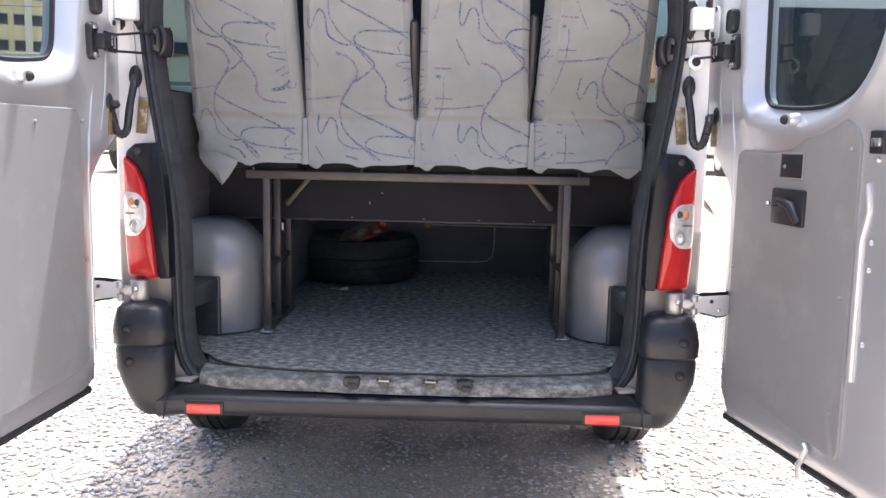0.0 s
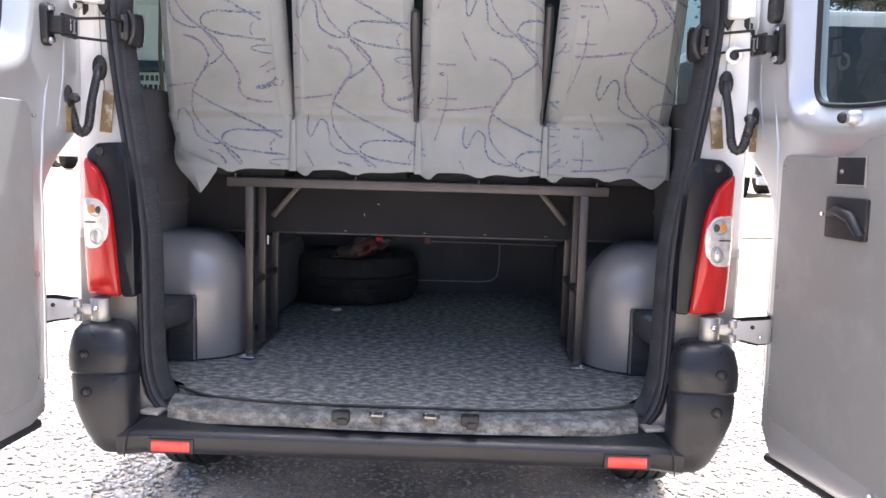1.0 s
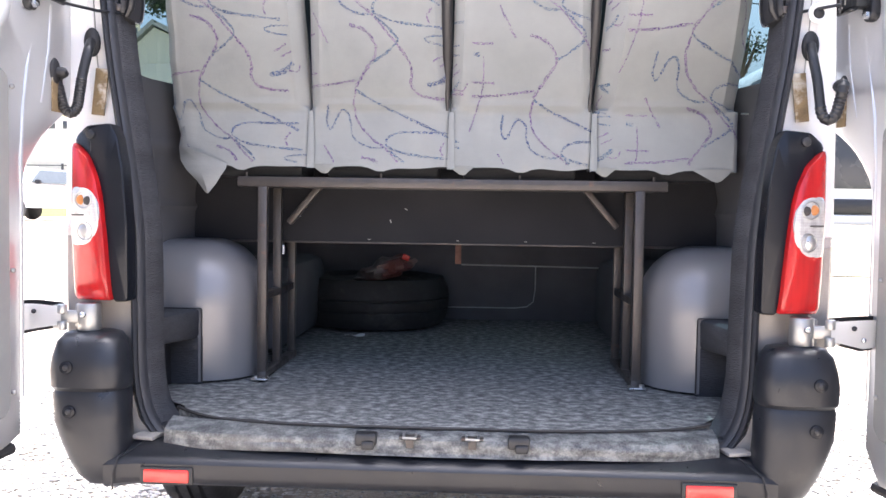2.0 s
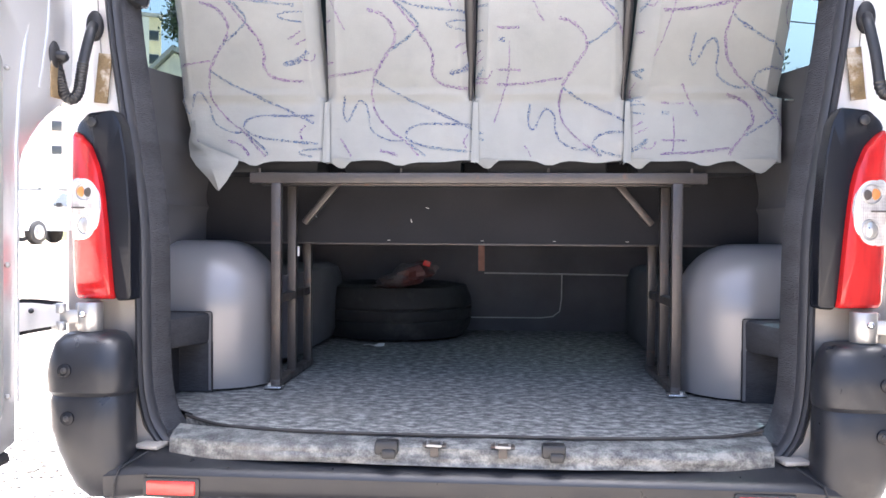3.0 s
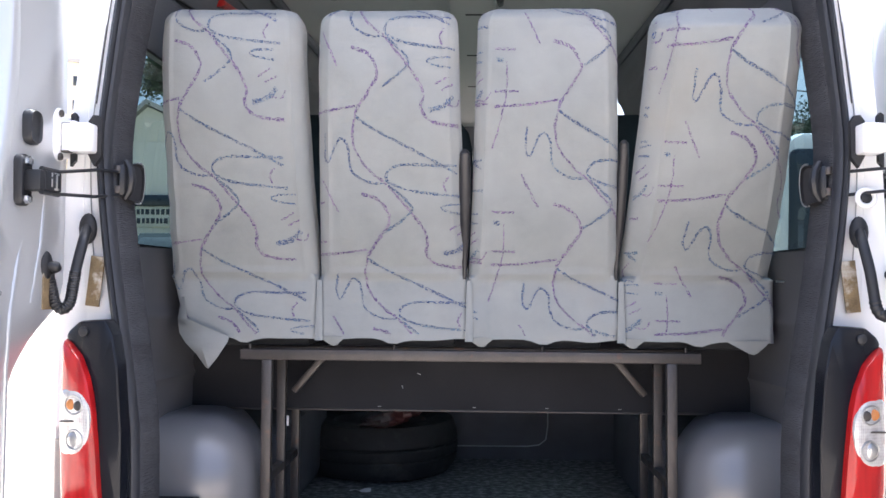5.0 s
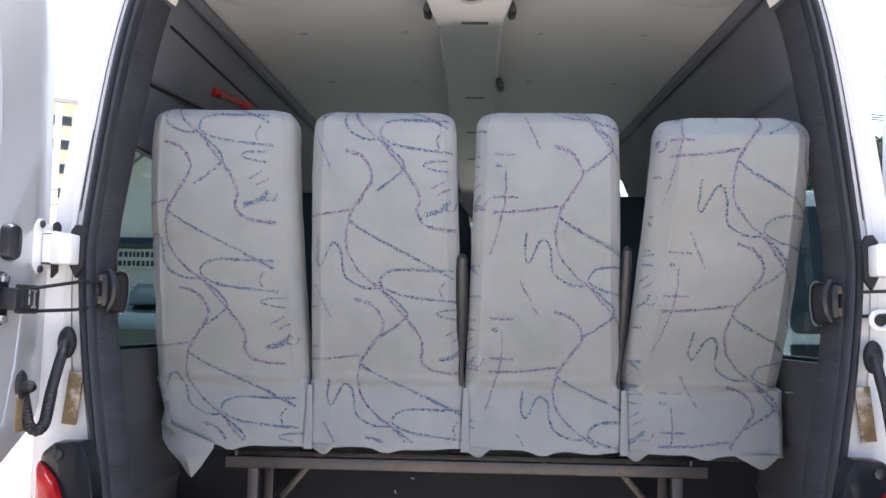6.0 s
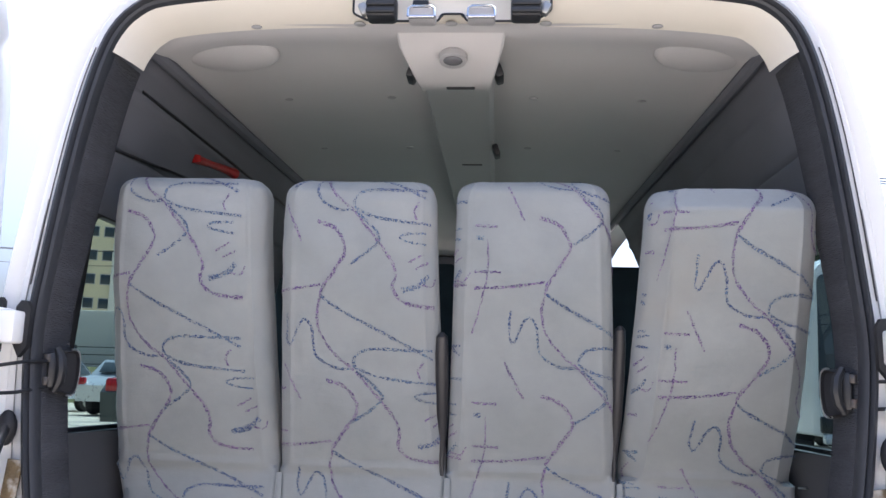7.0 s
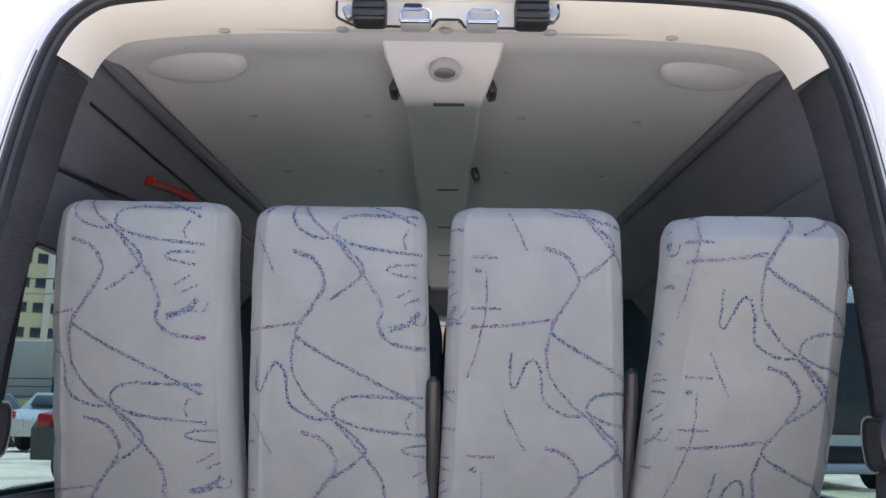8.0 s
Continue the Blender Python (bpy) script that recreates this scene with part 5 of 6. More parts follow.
def seat_surface(x0, x1, half_top, ztop, curve, seed):
    """The cover as a surface of metres across and height; past the edges it wraps round the sides and over the top."""
    H = ztop - ZB
    R, facet = (0.05, 0.88) if curve is RECLINED else (0.03, 0.4)

    def wrap(a, half, r):
        s, a = (1 if a >= 0 else -1), abs(a)
        if a <= half - r:
            return s * a, 0.0
        t = (a - (half - r)) / r
        if t <= math.pi / 2:
            q = t / (math.pi / 2)
            return s * (half - r + r * (math.sin(t) + (q - math.sin(t)) * facet)), r * ((1 - math.cos(t)) + (q - 1 + math.cos(t)) * facet)
        return s * half, r + (t - math.pi / 2) * r

    def S(u, z):
        v = z - ZB
        if v <= H - R:
            zz, b = z, 0.0
        else:
            t = min((v - (H - R)) / R, math.pi / 2)
            q = t / (math.pi / 2)
            zz, b = ZB + H - R + R * (math.sin(t) + (q - math.sin(t)) * facet), R * ((1 - math.cos(t)) + (q - 1 + math.cos(t)) * facet)
            if v > H - R + R * math.pi / 2:
                b += v - (H - R + R * math.pi / 2)
        k = min(max((zz - ZC) / (ztop - ZC), 0.0), 1.0)
        half = 0.2065 + (half_top - 0.2065) * k ** 0.85
        corner = 0.044
        if zz > ztop - corner:
            q = (zz - (ztop - corner)) / corner
            half -= corner * 0.75 * (1 - math.sqrt(max(0.0, 1 - q * q)))
        full_u = u * half / 0.2065 if k > 0 else u
        px, a = wrap(full_u, half, R if zz > ZC else 0.012)
        cx = x0 + (x1 - x0) * k
        if seed == 0 and px < 0 and zz < ZC:
            px *= 1 - 0.24 * (ZC - zz) / (ZC - ZB)
        bulge = 0.014 * max(0.0, 1 - (px / half) ** 2) * math.sin(math.pi * min(1.0, k * 0.9 + 0.1)) if k > 0 else 0.0
        crease = -0.006 * math.exp(-((zz - ZC - 0.01) / 0.008) ** 2) * (1 - (px / half) ** 6)
        seam = -0.0025 * math.exp(-((abs(px) - (half - R)) / 0.005) ** 2) if zz > ZC + 0.02 else 0.0
        fold = seam + 0.007 * noise.noise((px * 8 + seed * 7, zz * 5, seed)) + 0.0045 * noise.noise((px * 20, zz * 18, seed * 3)) + 0.009 * noise.noise((px * 5, zz * 16, seed * 5 + 2)) * (abs(px) / half) ** 3
        d = min(DEPTH, a + b - a * b / DEPTH * 0.5)
        return Vector((cx + px, back_curve(zz, curve) - bulge + crease + fold + d, zz))
    return S


def bus_seat(i, x0, x1, half_top, ztop, curve, node, side=0.09):
    seat = thing("bus_seat", (x0, 3.5, 1.19), "", "seat", "rear row of four seats")
    S = seat_surface(x0, x1, half_top, ztop, curve, i)
    us = [-0.2065 - side * 1.0, -0.25, -0.225, -0.212] + span(-0.204, -0.14, 14) + span(-0.12, 0.12, 12) + span(0.14, 0.204, 14) + [0.212, 0.225, 0.25, 0.2065 + side]
    top = span(ztop - 0.058, ztop + 0.028, 16) + [ztop + 0.035, ztop + 0.06]
    low = lambda u: ZB + 0.007 * noise.noise((u * 11, i * 3.3, 2)) - 0.014 * math.exp(-((u - 0.0) / 0.03) ** 2)
    rows = []
    for z in span(0.0, 1.0, 8)[:-1]:
        rows.append([S(u, low(u) + (ZC - ZB - 0.02 - (low(u) - ZB)) * z) for u in us])
    for z in span(ZC - 0.02, ZC + 0.04, 8) + span(ZC + 0.06, ztop - 0.07, 22) + top:
        rows.append([S(u, z) for u in us])
    bm = loft(rows)
    part("cover", bm, COVER, seat, "pale grey cloth cover printed with purple and blue scribbles")
    # the print, laid on the cloth
    prints = [bmesh.new(), bmesh.new()]
    rng = random.Random(40 + i)
    for kx in (-1, 0):
        for kz in range(-1, 4):
            for mi, wd, pts in STROKES:
                run = []
                for j, p in enumerate(pts + [None]):
                    ok = False
                    if p is not None:
                        u, z = p.x + node[0] + kx * PX + node[3] * max(kz, 0) + 0.003 * noise.noise((p.x * 40, p.y * 40, kz * 3 + i)), ztop + node[1] + p.y - kz * node[2]
                        ok = abs(u) < 0.235 and ZB + 0.012 < z < ztop + 0.03
                    if ok:
                        run.append((u, z))
                    if (not ok) and len(run) > 1:
                        b, prev = prints[mi], None
                        for q, (u, z) in enumerate(run):
                            a, c = run[max(q - 1, 0)], run[min(q + 1, len(run) - 1)]
                            t = Vector((c[0] - a[0], c[1] - a[1]))
                            t = t.normalized() if t.length > 1e-9 else Vector((1, 0))
                            w = wd * 0.001 * (0.6 + 0.8 * rng.random()) * 0.95
                            ends = []
                            for sg in (-1, 1):
                                uu, zz = u - t.y * w * sg, z + t.x * w * sg
                                P = S(uu, zz)
                                e1, e2 = S(uu + 0.002, zz) - P, S(uu, zz + 0.002) - P
                                nrm = e1.cross(e2)
                                nrm = nrm.normalized() if nrm.length > 1e-12 else Vector((0, -1, 0))
                                if nrm.y > 0.3:
                                    nrm = -nrm
                                ends.append(b.verts.new(P + nrm * 0.0016))
                            if prev:
                                b.faces.new((prev[0], prev[1], ends[1], ends[0]))
                            prev = ends
                    if not ok:
                        run = []
    tagged(part("purple_print", prints[0], PURPLE, seat, "purple chalk scribbles"), kind="stuff")
    tagged(part("blue_print", prints[1], TEAL, seat, "dull blue chalk scribbles"), kind="stuff")
    shell = loft([[S(u, z) + Vector((0, 0.06 if abs(u) < 0.19 else 0.02, -0.01)) for u in span(-0.2, 0.2, 9)] for z in span(ZB + 0.01, ztop - 0.03, 10)])
    bmesh.ops.solidify(shell, geom=list(shell.faces), thickness=0.03)
    part("back_shell", shell, SEAT_CORE, seat)
    part("cushion", box((x0, 3.72, 1.3), (0.4, 0.42, 0.13), 0.04), COVER, seat)
    part("seat_base", box((x0, 3.73, 1.215), (0.34, 0.38, 0.04), 0.01), SEAT_CORE, seat)
    return seat


seats = [bus_seat(0, -0.624, -0.608, 0.179, 2.078, UPRIGHT, (-0.145, -0.241, 0.356, 0.037)), bus_seat(1, -0.207, -0.204, 0.175, 2.075, UPRIGHT, (-0.0945, -0.257, 0.361, 0.028)), bus_seat(2, 0.207, 0.197, 0.173, 2.076, UPRIGHT, (0.031, -0.244, 0.399, 0.004)), bus_seat(3, 0.628, 0.622, 0.18, 2.04, RECLINED, (0.0, -0.092, 0.351, 0.032))]
for ob, txt in zip(seats, ("upright bus seat at the row's end, its cover's corner hanging loose", "upright bus seat in a pale scribble-print cloth cover", "upright bus seat beside the armrests in a scribble-print cover", "bus seat in a scribble-print cover, reclined further than its neighbours")):
    ob["label"] = txt
# loose corner and pleats of the covers
flap = loft([[Vector((-0.806, 3.475, 1.335)), Vector((-0.797, 3.452, 1.335)), Vector((-0.785, 3.442, 1.335))], [Vector((-0.812, 3.465, 1.275)), Vector((-0.795, 3.442, 1.275)), Vector((-0.775, 3.436, 1.275))], [Vector((-0.802, 3.452, 1.235)), Vector((-0.735, 3.434, 1.23)), Vector((-0.66, 3.445, 1.227))], [Vector((-0.785, 3.452, 1.208)), Vector((-0.732, 3.428, 1.2)), Vector((-0.662, 3.442, 1.212))], [Vector((-0.752, 3.452, 1.175)), Vector((-0.722, 3.434, 1.166)), Vector((-0.676, 3.438, 1.19))], [Vector((-0.727, 3.45, 1.142)), Vector((-0.716, 3.442, 1.137)), Vector((-0.692, 3.442, 1.166))]])
part("loose_corner", flap, COVER, seats[0])
part("cover_pin", cyl((0.84, 3.462, 1.389), (0.862, 3.462, 1.389), 0.0025, 8), BARE_STEEL, seats[3], "short steel pin at the cover's edge")
flap = loft([[Vector((0.7, 3.452, 1.226)), Vector((0.77, 3.446, 1.228)), Vector((0.822, 3.452, 1.228))], [Vector((0.735, 3.455, 1.208)), Vector((0.775, 3.45, 1.205)), Vector((0.808, 3.455, 1.212))], [Vector((0.765, 3.458, 1.192)), Vector((0.777, 3.455, 1.189)), Vector((0.79, 3.458, 1.195))]])
part("loose_corner", flap, COVER, seats[3])
for k, x in ((1, -0.375), (2, 0.035), (3, 0.45)):
    tab = loft([[Vector((x - 0.035, 3.458, 1.228)), Vector((x, 3.452, 1.23)), Vector((x + 0.04, 3.458, 1.228))], [Vector((x - 0.02, 3.462, 1.214)), Vector((x + 0.004, 3.456, 1.21)), Vector((x + 0.022, 3.462, 1.214))], [Vector((x - 0.006, 3.466, 1.204)), Vector((x + 0.004, 3.462, 1.202)), Vector((x + 0.012, 3.466, 1.204))]])
    part("cloth_tab", tab, COVER, seats[k])
for k, x in ((1, -0.415), (2, 0.0), (3, 0.415)):
    pleat = grid(lambda u, z: Vector((x + u * (0.75 + 0.5 * (1.38 - z) / 0.16) + 0.004, 3.446 + 0.25 * abs(u) + 0.004 * (z - 1.22) / 0.16, z)), [-0.009, -0.005, 0.0, 0.005, 0.009], span(1.218, 1.385, 8))
    part("pleat", pleat, COVER, seats[k], "pale box pleat between the covers")


def armrest(x, y, z0, z1, r):
    pts = [(x, y + 0.03, z0 - 0.1), (x, y + 0.015, z0 - 0.04), (x, y, z0), (x, y - 0.03, z0 + 0.06), (x, y - 0.06, (z0 + z1) / 2), (x, y - 0.09, z1 - 0.05), (x, y - 0.1, z1 - 0.01), (x, y - 0.1, z1)]
    single("armrest", tube(pts, [r * 0.3, r * 0.5, r * 0.7, r * 0.95, r, r, r * 0.85, r * 0.3], 14), ARMREST, (x, y, z0 - 0.12), "charcoal folding armrest raised between two seat backs", "armrest", "armrests of the rear row")


armrest(-0.009, 3.43, 1.49, 1.73, 0.016)
armrest(0.406, 3.43, 1.49, 1.755, 0.014)


# ---- rows further forward, seen through the gaps ----
def plain_seat(x, y):
    seat = thing("passenger_seat", (x, y, 0.58), "dark blue-grey passenger seat further forward in the cabin", "seat", "forward passenger seats")
    rings = []
    for k in range(14):
        t = k / 13
        z, w = 1.145 + 0.955 * t, 0.2 - 0.022 * t - 0.07 * max(0, (t - 0.86) / 0.14) ** 2
        d = 0.055 - 0.03 * max(0, (t - 0.8) / 0.2) ** 2
        rings.append([Vector((x + p.x, y - 0.2 * t + p.y, z)) for p in rounded([(-w, -d), (w, -d), (w, d), (-w, d)], 0.03, 3)])
    part("backrest", loft(rings, True, True), DARK_FABRIC, seat)
    part("seat_cushion", box((x, y + 0.28, 1.24), (0.4, 0.45, 0.13), 0.04), DARK_FABRIC, seat)
    for dx in (-0.15, 0.15):
        part("leg", box((x + dx, y + 0.26, 0.88), (0.04, 0.3, 0.6), 0.006), STEEL, seat)
    return seat


one = plain_seat(-0.62, 4.94)
for x, y in ((-0.176, 4.94), (0.19, 4.94), (0.62, 4.94), (-0.62, 5.75), (-0.2, 5.75), (0.62, 5.75), (-0.55, 6.5), (0.5, 6.5)):
    copy_thing(one, pose(x, y, 0.58))


# ---- stowed in the luggage space ----
def spare_wheel():
    w = thing("spare_tyre", (-0.385, 4.78, 0.58), "worn black spare tyre lying flat on the luggage floor", "tyre")
    prof = [(0.19, 0.02), (0.24, 0.0), (0.3, 0.005), (0.325, 0.04), (0.333, 0.075), (0.326, 0.08), (0.334, 0.09), (0.335, 0.12), (0.327, 0.125), (0.334, 0.135), (0.33, 0.17), (0.31, 0.215), (0.25, 0.225), (0.2, 0.205)]
    rings = [[Vector((-0.385 + r * math.cos(a), 4.78 + r * math.sin(a), 0.585 + z)) for r, z in prof] for a in span(0, 2 * math.pi, 57)]
    part("tread", loft(rings), TYRE, w)
    rim = [[Vector((-0.385 + r * math.cos(a), 4.78 + r * math.sin(a), 0.585 + z)) for r, z in ((0.2, 0.205), (0.19, 0.18), (0.15, 0.14), (0.06, 0.15), (0.01, 0.15))] for a in span(0, 2 * math.pi, 33)]
    part("rim", loft(rim), STEEL, w)


spare_wheel()
sack = bmesh.new()
bmesh.ops.create_uvsphere(sack, u_segments=28, v_segments=16, radius=1.0)
for v in sack.verts:
    c = v.co.copy()
    k = 1 + 0.35 * noise.noise(c * 2.1) + 0.12 * noise.noise(c * 6)
    v.co = Vector((-0.31 + 0.12 * c.x * k, 4.55 + 0.14 * c.y * k, 0.842 + 0.028 * c.x + (0.052 if c.z > 0 else 0.035) * c.z * k * (1.0 + 0.2 * c.x)))
single("sack", sack, BAG_RED, (-0.3, 4.55, 0.8), "crumpled red and white plastic sack lying on the spare tyre", "sack")
b = box((-0.212, 4.4, 0.905), (0.03, 0.01, 0.022), 0.003, (10, 20, 0))
single("tag", b, HAMMER_RED, (-0.212, 4.4, 0.9), "small red tag on the sack's tip", "tag")
scrap = grid(lambda u, v: Vector((-0.42 + u, 4.34 + v, 0.585 + 0.01 * noise.noise((u * 40, v * 40, 2)) + 0.006)), span(-0.03, 0.05, 8), span(-0.012, 0.012, 4))
single("paper_scrap", scrap, WHITE_PAPER, (-0.42, 4.34, 0.585), "white scrap of paper on the carpet", "litter")


# ---- the yard and what stands far off ----
def block_of_flats(cx, cy, w, d, floors, turn, cols):
    h = floors * 3.0 + 1.2
    b = thing("apartment_building", (cx, cy, 0), "tall ochre and cream apartment building with rows of small windows", "building")
    m = pose(cx, cy, 0, 0, 0, turn)

    def place(bm):
        bmesh.ops.transform(bm, matrix=m, verts=bm.verts)
        return bm
    part("wall", place(box((0, 0, h / 2), (w, d, h), 0.05)), FACADE, b)
    part("ground_storey", place(box((0, -0.05, 3.2), (w + 0.3, d + 0.3, 6.4), 0.05)), FACADE_PALE, b)
    part("roof", place(box((0, 0, h + 0.25), (w + 0.5, d + 0.5, 0.5), 0.05)), CONCRETE, b)
    for k in range(0, cols + 1, 2):
        part("pier", place(box((-w / 2 + w * k / cols, -d / 2 - 0.12, h / 2), (0.8, 0.3, h - 0.2), 0.03)), FACADE_PALE, b)
    frame_me = glass_me = None
    for f in range(floors):
        for k in range(cols):
            x, z = -w / 2 + w * (k + 0.5) / cols, 1.9 + 3.0 * f
            y = -d / 2 - (0.22 if z < 6.4 else 0.02)
            if frame_me is None:
                fr = part("window", box((0, 0, 0), (1.35, 0.12, 1.35), 0.02), CONCRETE, b)
                gl = part("pane", box((0, -0.05, 0), (1.15, 0.08, 1.15), 0.01), FAR_GLASS, fr)
                frame_me, glass_me = fr.data, gl.data
                for me in (frame_me, glass_me):
                    me.transform(Matrix.Translation((cx, cy, 0)))
            else:
                fr, gl = new("window", frame_me), new("pane", glass_me)
                fr.parent, gl.parent = b, fr
            fr.matrix_basis = pose(0, 0, 0, 0, 0, turn) @ Matrix.Translation((x, y, z))


block_of_flats(-51, 106, 13, 9, 9, 26, 7)


def car(name, x, y, turn, paint, label, size=1.0, up=0.0):
    c = thing(name, (x, y, up), label, "car", "parked cars")
    m = pose(x, y, up, 0, 0, turn) @ Matrix.Scale(size, 4)

    def place(bm):
        bmesh.ops.transform(bm, matrix=m, verts=bm.verts)
        return bm
    prof = [(-2.1, 0.35), (-2.15, 0.75), (-1.95, 0.95), (-1.55, 1.0), (-1.15, 1.42), (0.3, 1.46), (1.0, 1.0), (1.85, 0.9), (2.1, 0.7), (2.1, 0.35)]
    rings = []
    for k, sx in enumerate((-0.82, -0.85, 0.85, 0.82)):
        rings.append([Vector((p * (0.985 if k in (0, 3) else 1), sx * (0.82 if z > 1.1 else 1.0), z)) for p, z in prof])
    part("body", place(loft(rings, True, True)), paint, c)
    for s in (-1, 1):
        loop = rounded([(-1.4, 1.02), (0.75, 1.02), (0.25, 1.38), (-1.1, 1.38)], 0.08, 4)
        part("side_window", place(pillow(loop, lambda p, h: Vector((p.x, s * (0.86 + h - 0.45 * (p.y - 1.02)), p.y)), [(1, -0.03), (1, 0.01), (0.8, 0.012)])), FAR_GLASS, c)
        part("mirror", place(box((0.62, s * 0.95, 1.05), (0.1, 0.16, 0.12), 0.03)), BLACK_PLASTIC, c)
        for wx in (-1.3, 1.3):
            wheel = part("wheel", place(cyl((wx, s * 0.68, 0.31), (wx, s * 0.88, 0.31), 0.31, 24, bevel=0.03)), TYRE, c)
            part("hubcap", place(cyl((wx, s * 0.87, 0.31), (wx, s * 0.9, 0.31), 0.19, 18, bevel=0.02)), BARE_STEEL, wheel)
        part("tail_light", place(box((-2.08, s * 0.7, 0.85), (0.12, 0.2, 0.2), 0.04)), RED_LENS, c)
    part("rear_window", place(box((-1.42, 0, 1.22), (0.03, 1.2, 0.34), 0.01, (0, 43, 0))), FAR_GLASS, c)
    return c


car("parked_car", -9.5, 24.2, 84, CAR_SILVER, "silver hatchback parked on the gravel, tail towards the van", 1.0, 0.7)
car("parked_car", -12.6, 23.6, -100, CAR_WHITE, "white hatchback parked nose to the yard beside another", 1.0, 0.7)
car("parked_car", -4.3, 15.0, 82, CAR_DARK, "dark green estate car parked in front of the van", 1.02, 0.66)
car("parked_car", -17.5, 28.5, 20, CAR_SILVER, "silver saloon parked in front of the grass bank", 1.0, 0.7)

bank = grid(lambda x, y: (x, y, 2.2 * min(1.0, max(0.0, (y - 31) / 6)) + 0.15 * noise.noise((x * 0.3, y * 0.3, 0)) - 0.1), span(-80, -6, 60), span(30, 46, 14))
single("grass_bank", bank, GRASS, (-40, 38, 0), "rough green grass bank behind the parked cars", "grass", kind="stuff")
verge = grid(lambda x, y: (x, y, ground_height(x, y) + 0.13 * min(1.0, (y - 10.4) / 0.8) + 0.03 * noise.noise((x * 2.6, y * 2.6, 3))), span(3.2, 16, 60), span(10.4, 12.9, 14))
single("grass_verge", verge, DRY_GRASS, (9, 11.5, 0.6), "dry grass strip along the edge of the yard", "grass", kind="stuff")


def minibus(x0, x1, y0, y1, up, top):
    """A bus seen from its square tail, with dark glazing all round."""
    bus = thing("minibus", ((x0 + x1) / 2, (y0 + y1) / 2, up), "white minibus with dark blue windows parked beyond the grass strip", "bus")
    cx, hw = (x0 + x1) / 2, (x1 - x0) / 2
    loop = rounded([(-hw, up + 0.4), (hw, up + 0.4), (hw, top - 0.25), (hw - 0.2, top), (-hw + 0.2, top), (-hw, top - 0.25)], [0.06, 0.06, 0.2, 0.2, 0.2, 0.2], 5)
    part("body", loft([[Vector((cx + p.x * k, y, up + 0.4 + (p.y - up - 0.4) * k)) for p in loop] for y, k in ((y0, 0.94), (y0 + 0.06, 0.985), (y0 + 0.2, 1.0), (y1 - 0.3, 1.0), (y1, 0.95))], True, True), CAR_WHITE, bus)
    rear = rounded([(-hw + 0.05, up + 0.82), (hw - 0.05, up + 0.82), (hw - 0.08, top - 0.26), (-hw + 0.08, top - 0.26)], 0.14, 5)
    part("rear_window", pillow(rear, lambda p, h: Vector((cx + p.x, y0 - 0.01 - h, p.y)), [(1.0, -0.08), (1.0, 0.0), (0.96, 0.015), (0.5, 0.02)]), SLATE, bus, "tall dark blue rear window")
    part("bumper_strip", box((cx, y0 - 0.01, up + 0.56), (2 * hw * 0.96, 0.1, 0.22), 0.03), BLACK_PLASTIC, bus)
    part("bumper", box((cx, y0 - 0.02, up + 0.37), (2 * hw * 0.94, 0.12, 0.14), 0.04), CAR_WHITE, bus)
    for s in (-1, 1):
        for k in range(4):
            ya = y0 + 0.5 + k * (y1 - y0 - 0.9) / 4
            yb = ya + (y1 - y0 - 0.9) / 4 - 0.15
            side = rounded([(ya, up + 1.05), (yb, up + 1.05), (yb, top - 0.32), (ya, top - 0.32)], 0.1, 4)
            part("side_window", pillow(side, lambda p, h: Vector((cx + s * (hw + h), p.x, p.y)), [(1.0, -0.06), (1.0, 0.008), (0.9, 0.012)]), SLATE, bus)
        for y in (y0 + 1.3, y1 - 1.2):
            wheel = part("wheel", cyl((cx + s * (hw - 0.3), y, up + 0.4), (cx + s * (hw - 0.02), y, up + 0.4), 0.4, 24, bevel=0.03), TYRE, bus)
            part("hubcap", cyl((cx + s * (hw - 0.05), y, up + 0.4), (cx + s * (hw + 0.01), y, up + 0.4), 0.24, 18, bevel=0.02), BARE_STEEL, wheel)


minibus(4.45, 6.75, 13.3, 20.0, 0.7, 3.6)
fence = thing("fence", (-40, 45, 2.0), "low green wire fence along the top of the bank", "fence")
for x in span(-75, -10, 27):
    part("post", box((x, 45, 2.7), (0.1, 0.1, 1.4), 0.01), STEEL, fence)
for z in (2.4, 2.9, 3.3):
    part("wire", box((-42, 45, z), (66, 0.04, 0.05), 0.01), STEEL, fence)


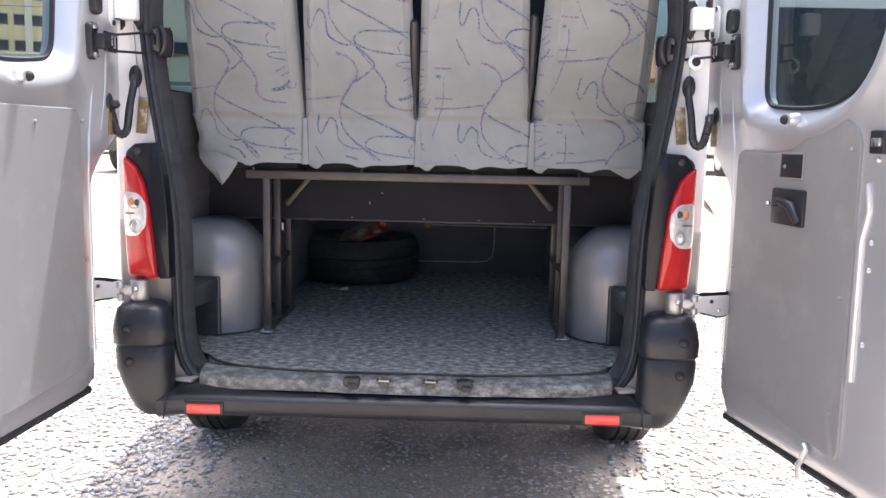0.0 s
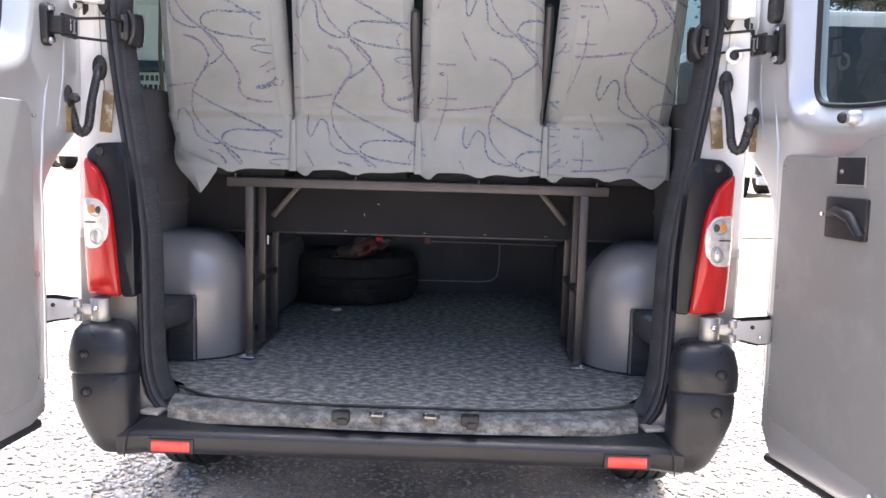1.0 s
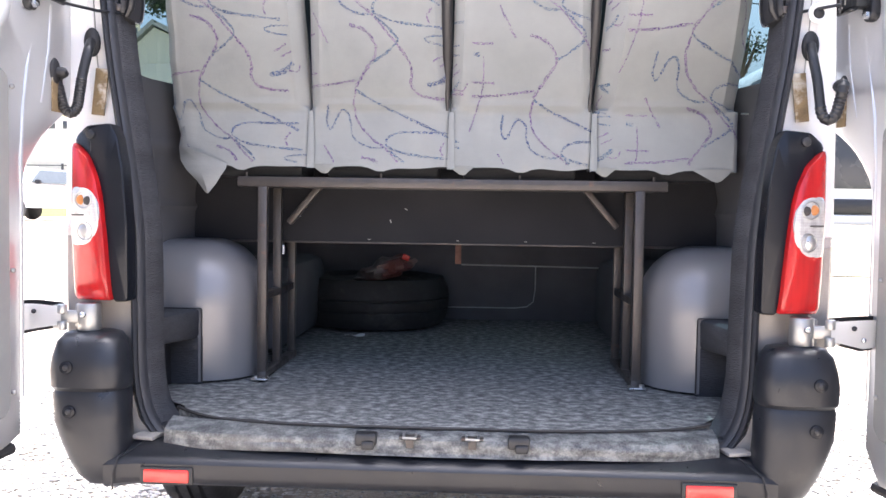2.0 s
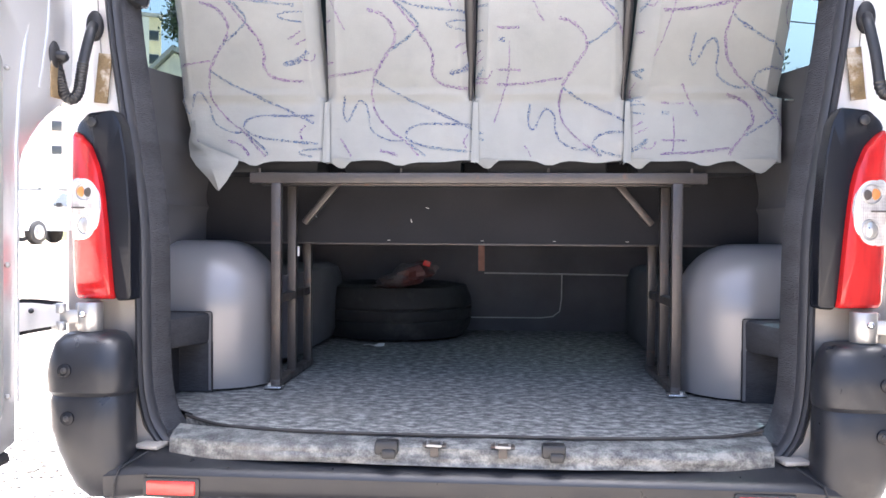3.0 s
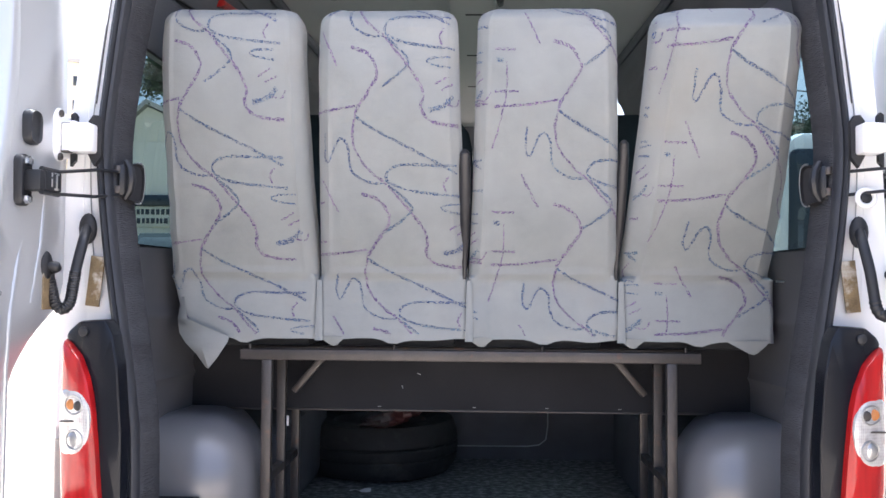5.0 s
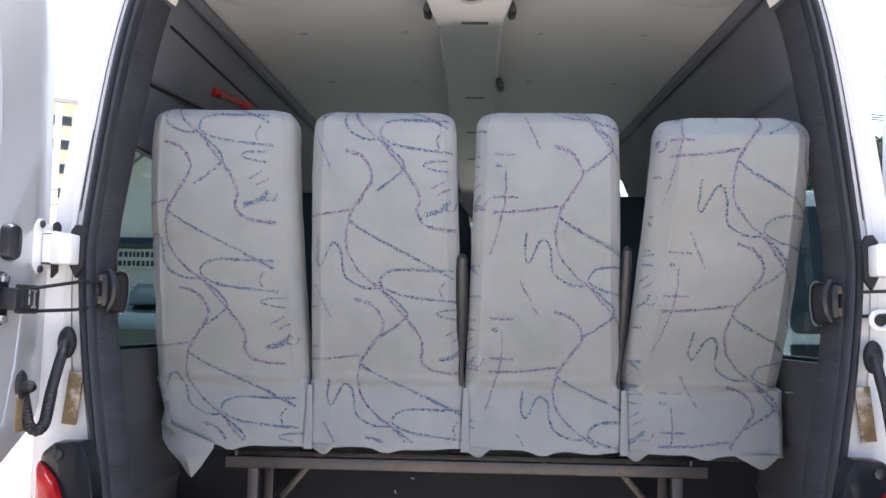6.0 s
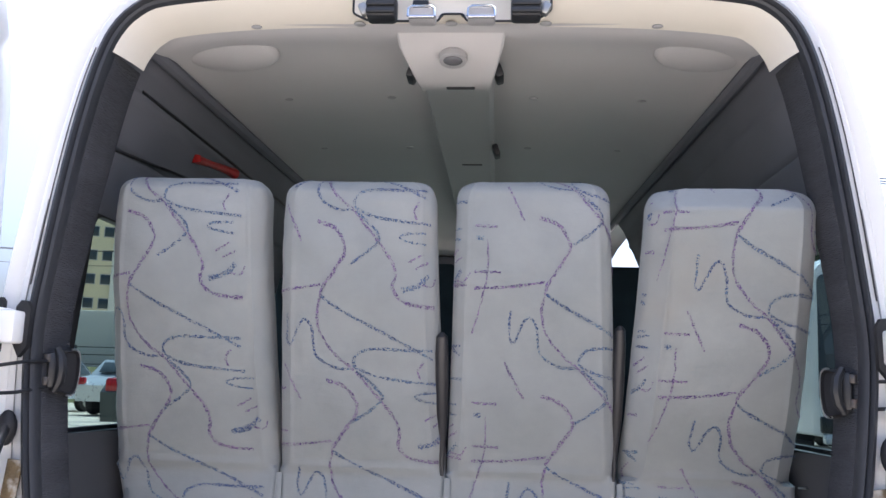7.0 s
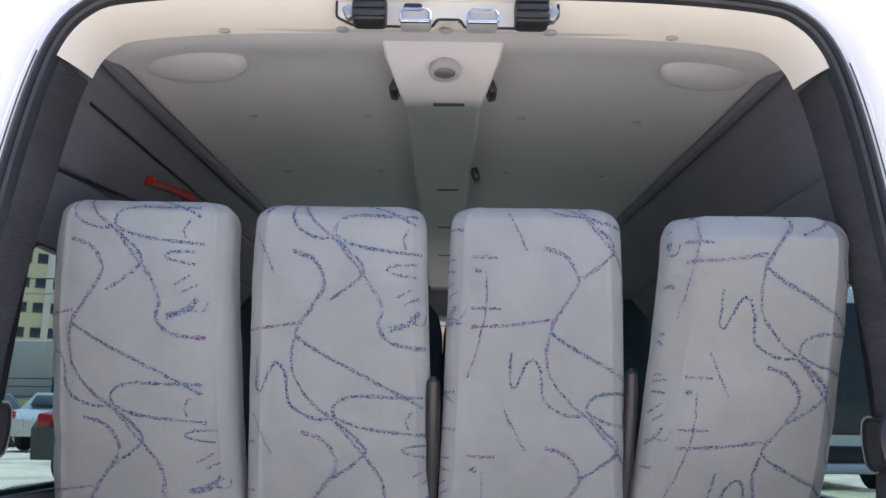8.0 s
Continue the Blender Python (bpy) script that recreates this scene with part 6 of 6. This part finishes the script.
def leafy(cx, cy, cz, rx, ry, rz, n, size, seed, fill):
    """A crown of many small leaves in clumps, with gaps and an uneven outline; fill is the share spread evenly inside."""
    rng = np.random.default_rng(seed)
    lobe_c, lobe_r = rng.normal(0, 0.45, (26, 3)), rng.uniform(0.3, 0.55, 26)
    pick = rng.integers(26, size=n)
    p = lobe_c[pick] + rng.normal(0, 0.45, (n, 3)) * lobe_r[pick][:, None]
    even = rng.normal(0, 1, (n, 3))
    even *= (rng.random(n) ** 0.4 / np.linalg.norm(even, axis=1))[:, None]
    p = np.where((rng.random(n) < fill)[:, None], even, p)
    q = p * np.array([rx, ry, rz]) + np.array([cx, cy, cz])
    q[:, 2] = np.maximum(q[:, 2], 0.1)
    a, b = rng.normal(0, 1, (n, 3)), rng.normal(0, 1, (n, 3))
    a /= np.linalg.norm(a, axis=1)[:, None]
    b -= a * np.sum(a * b, axis=1)[:, None]
    b /= np.linalg.norm(b, axis=1)[:, None]
    s = (size * rng.uniform(0.5, 1.2, n))[:, None]
    verts = np.stack([q - a * s, q + b * s * 0.5, q + a * s, q - b * s * 0.5], 1).reshape(-1, 3)
    me = bpy.data.meshes.new("leaves")
    me.from_pydata(verts.tolist(), [], np.arange(4 * n).reshape(-1, 4).tolist())
    bm = bmesh.new()
    bm.from_mesh(me)
    bpy.data.meshes.remove(me)
    return bm


def tree(x, y, h, r, seed, label, low=0.7, tall=0.32, n=26000, leaf=0.09, fill=0.5, stout=1.0):
    t = thing("tree", (x, y, 0), label, "tree", "trees round the yard")
    trunk = tube([(x, y, -0.1), (x + 0.1, y, h * 0.2), (x - 0.05, y, h * 0.45), (x, y, h * 0.8)], [0.3 * stout, 0.24 * stout, 0.18 * stout, 0.05], 10)
    rng = random.Random(seed)
    for k in range(9):
        a, z = rng.uniform(0, 6.28), h * (rng.uniform(0.35, 0.65) if low < 0.8 else rng.uniform(0.68, 0.78))
        tube([(x, y, z), (x + r * 0.35 * math.cos(a), y + r * 0.35 * math.sin(a), z + 0.6), (x + r * 0.75 * math.cos(a), y + r * 0.75 * math.sin(a), z + h * 0.2)], [0.11 * stout, 0.07 * stout, 0.02], 6, trunk)
    part("trunk", trunk, BARK, t)
    part("crown", leafy(x, y, h * low, r, r, h * tall, n, leaf, seed, fill), LEAF, t, "dense dark green leaves", smooth=False)


tree(17.6, 38.0, 10.8, 2.3, 3, "broad dark tree crown far behind the yard", 0.84, 0.09, 14000)
tree(13.9, 38.0, 9.0, 1.7, 8, "round dark tree behind the minibus", 0.84, 0.1, 9000)
tree(9.7, 33.5, 8.4, 0.9, 6, "thin young tree with a few tufts of leaves", 0.86, 0.12, 500, 0.1, 0.0)
tree(-10.4, 30.0, 10.2, 1.2, 5, "slender dark tree behind the parked cars", 0.88, 0.125, 8000, 0.09, 0.15, 0.4)

house = thing("house", (5.5, 46, 0), "low white house with an orange tiled roof", "house")
part("wall", box((5.5, 46, 2.2), (12, 8, 4.4), 0.05), FACADE_PALE, house)
part("roof", loft([[Vector((x, 41.4, 4.3)), Vector((x, 46, 6.4)), Vector((x, 50.6, 4.3)), Vector((x, 50.4, 4.1)), Vector((x, 46, 6.1)), Vector((x, 41.6, 4.1))] for x in (-0.9, 11.9)], True, True), ROOF_TILE, house, smooth=False)
for x in (1.0, 4.0, 7.0, 10.0):
    win = part("window", box((x, 41.96, 2.5), (1.5, 0.14, 1.3), 0.02), CONCRETE, house)
    part("pane", box((x, 41.9, 2.5), (1.3, 0.1, 1.1), 0.01), FAR_GLASS, win)


def pole(x, y, h):
    p = thing("utility_pole", (x, y, 0), "concrete utility pole with cross-arm and cables", "pole", "utility poles")
    part("mast", cyl((x, y, -0.2), (x, y, h), 0.16, 14, 0.1), CONCRETE, p)
    part("cross_arm", box((x, y, h - 0.6), (2.0, 0.1, 0.12), 0.02), CONCRETE, p)
    for dx in (-0.9, 0, 0.9):
        part("insulator", cyl((x + dx, y, h - 0.54), (x + dx, y, h - 0.36), 0.05, 8), BARE_STEEL, p)
    return p


pole(5.2, 26.0, 9.0)
pole(30.0, 30.0, 9.0)
pole(-20.0, 56.0, 10.9)
pole(-46.0, 64.0, 12.8)
cables = bmesh.new()
for dx, z in ((-0.9, 8.65), (0, 8.65), (0.9, 8.65), (0.1, 7.6)):
    for a, b in (((5.2 + dx, 26.0, z), (30.0 + dx, 30.0, z)), ((5.2 + dx, 26.0, z), (-20.0 + dx, 56.0, z + 1.9)), ((-20.0 + dx, 56.0, z + 1.9), (-46.0 + dx, 64.0, z + 3.6))):
        A, B = Vector(a), Vector(b)
        tube([A.lerp(B, t) - Vector((0, 0, 2.2 * t * (1 - t))) for t in span(0, 1, 15)], 0.02, 5, cables)
single("overhead_cables", cables, RUBBER, (5.2, 26, 8), "black overhead cables strung between the poles", "cables")


annex = thing("annex", (-17.4, 47, 0), "cream-painted building with a low pitched roof behind the tree", "building")
part("wall", box((-17.4, 50, 4.6), (6.6, 5.0, 9.2), 0.05), FACADE_PALE, annex)
part("gable", loft([[Vector((-20.7, y, 9.2)), Vector((-14.1, y, 9.2)), Vector((-18.5, y, 11.2))] for y in (47.5, 52.5)], True, True), FACADE_PALE, annex, smooth=False)
part("roof", loft([[Vector((-21.0, y, 9.1)), Vector((-18.5, y, 11.3)), Vector((-13.8, y, 9.1)), Vector((-13.8, y, 9.35)), Vector((-18.5, y, 11.6)), Vector((-21.0, y, 9.35))] for y in (47.2, 52.8)], True, True), CONCRETE, annex, smooth=False)
part("shop", box((-23.0, 48.0, 2.7), (17.8, 1.4, 5.5), 0.05), FACADE_PALE, annex, "low pale shop front along the yard")
part("awning", box((-17.4, 47.3, 5.85), (6.6, 0.5, 0.6), 0.04), SLATE, annex, "dark awning over the ground floor")
sign = thing("sign_board", (-18.3, 47.2, 4.4), "long white sign board with two rows of grey lettering", "sign")
part("panel", box((-18.3, 47.25, 4.95), (4.2, 0.1, 1.15), 0.02), FACADE_PALE, sign)
rng = random.Random(12)
for z in (5.21, 4.71):
    x = -20.2
    while x < -16.6:
        w = rng.uniform(0.2, 0.34)
        part("letter_bar", box((x + w / 2, 47.2, z), (w * 0.7, 0.03, 0.3), 0.01), SLATE, sign)
        x += w
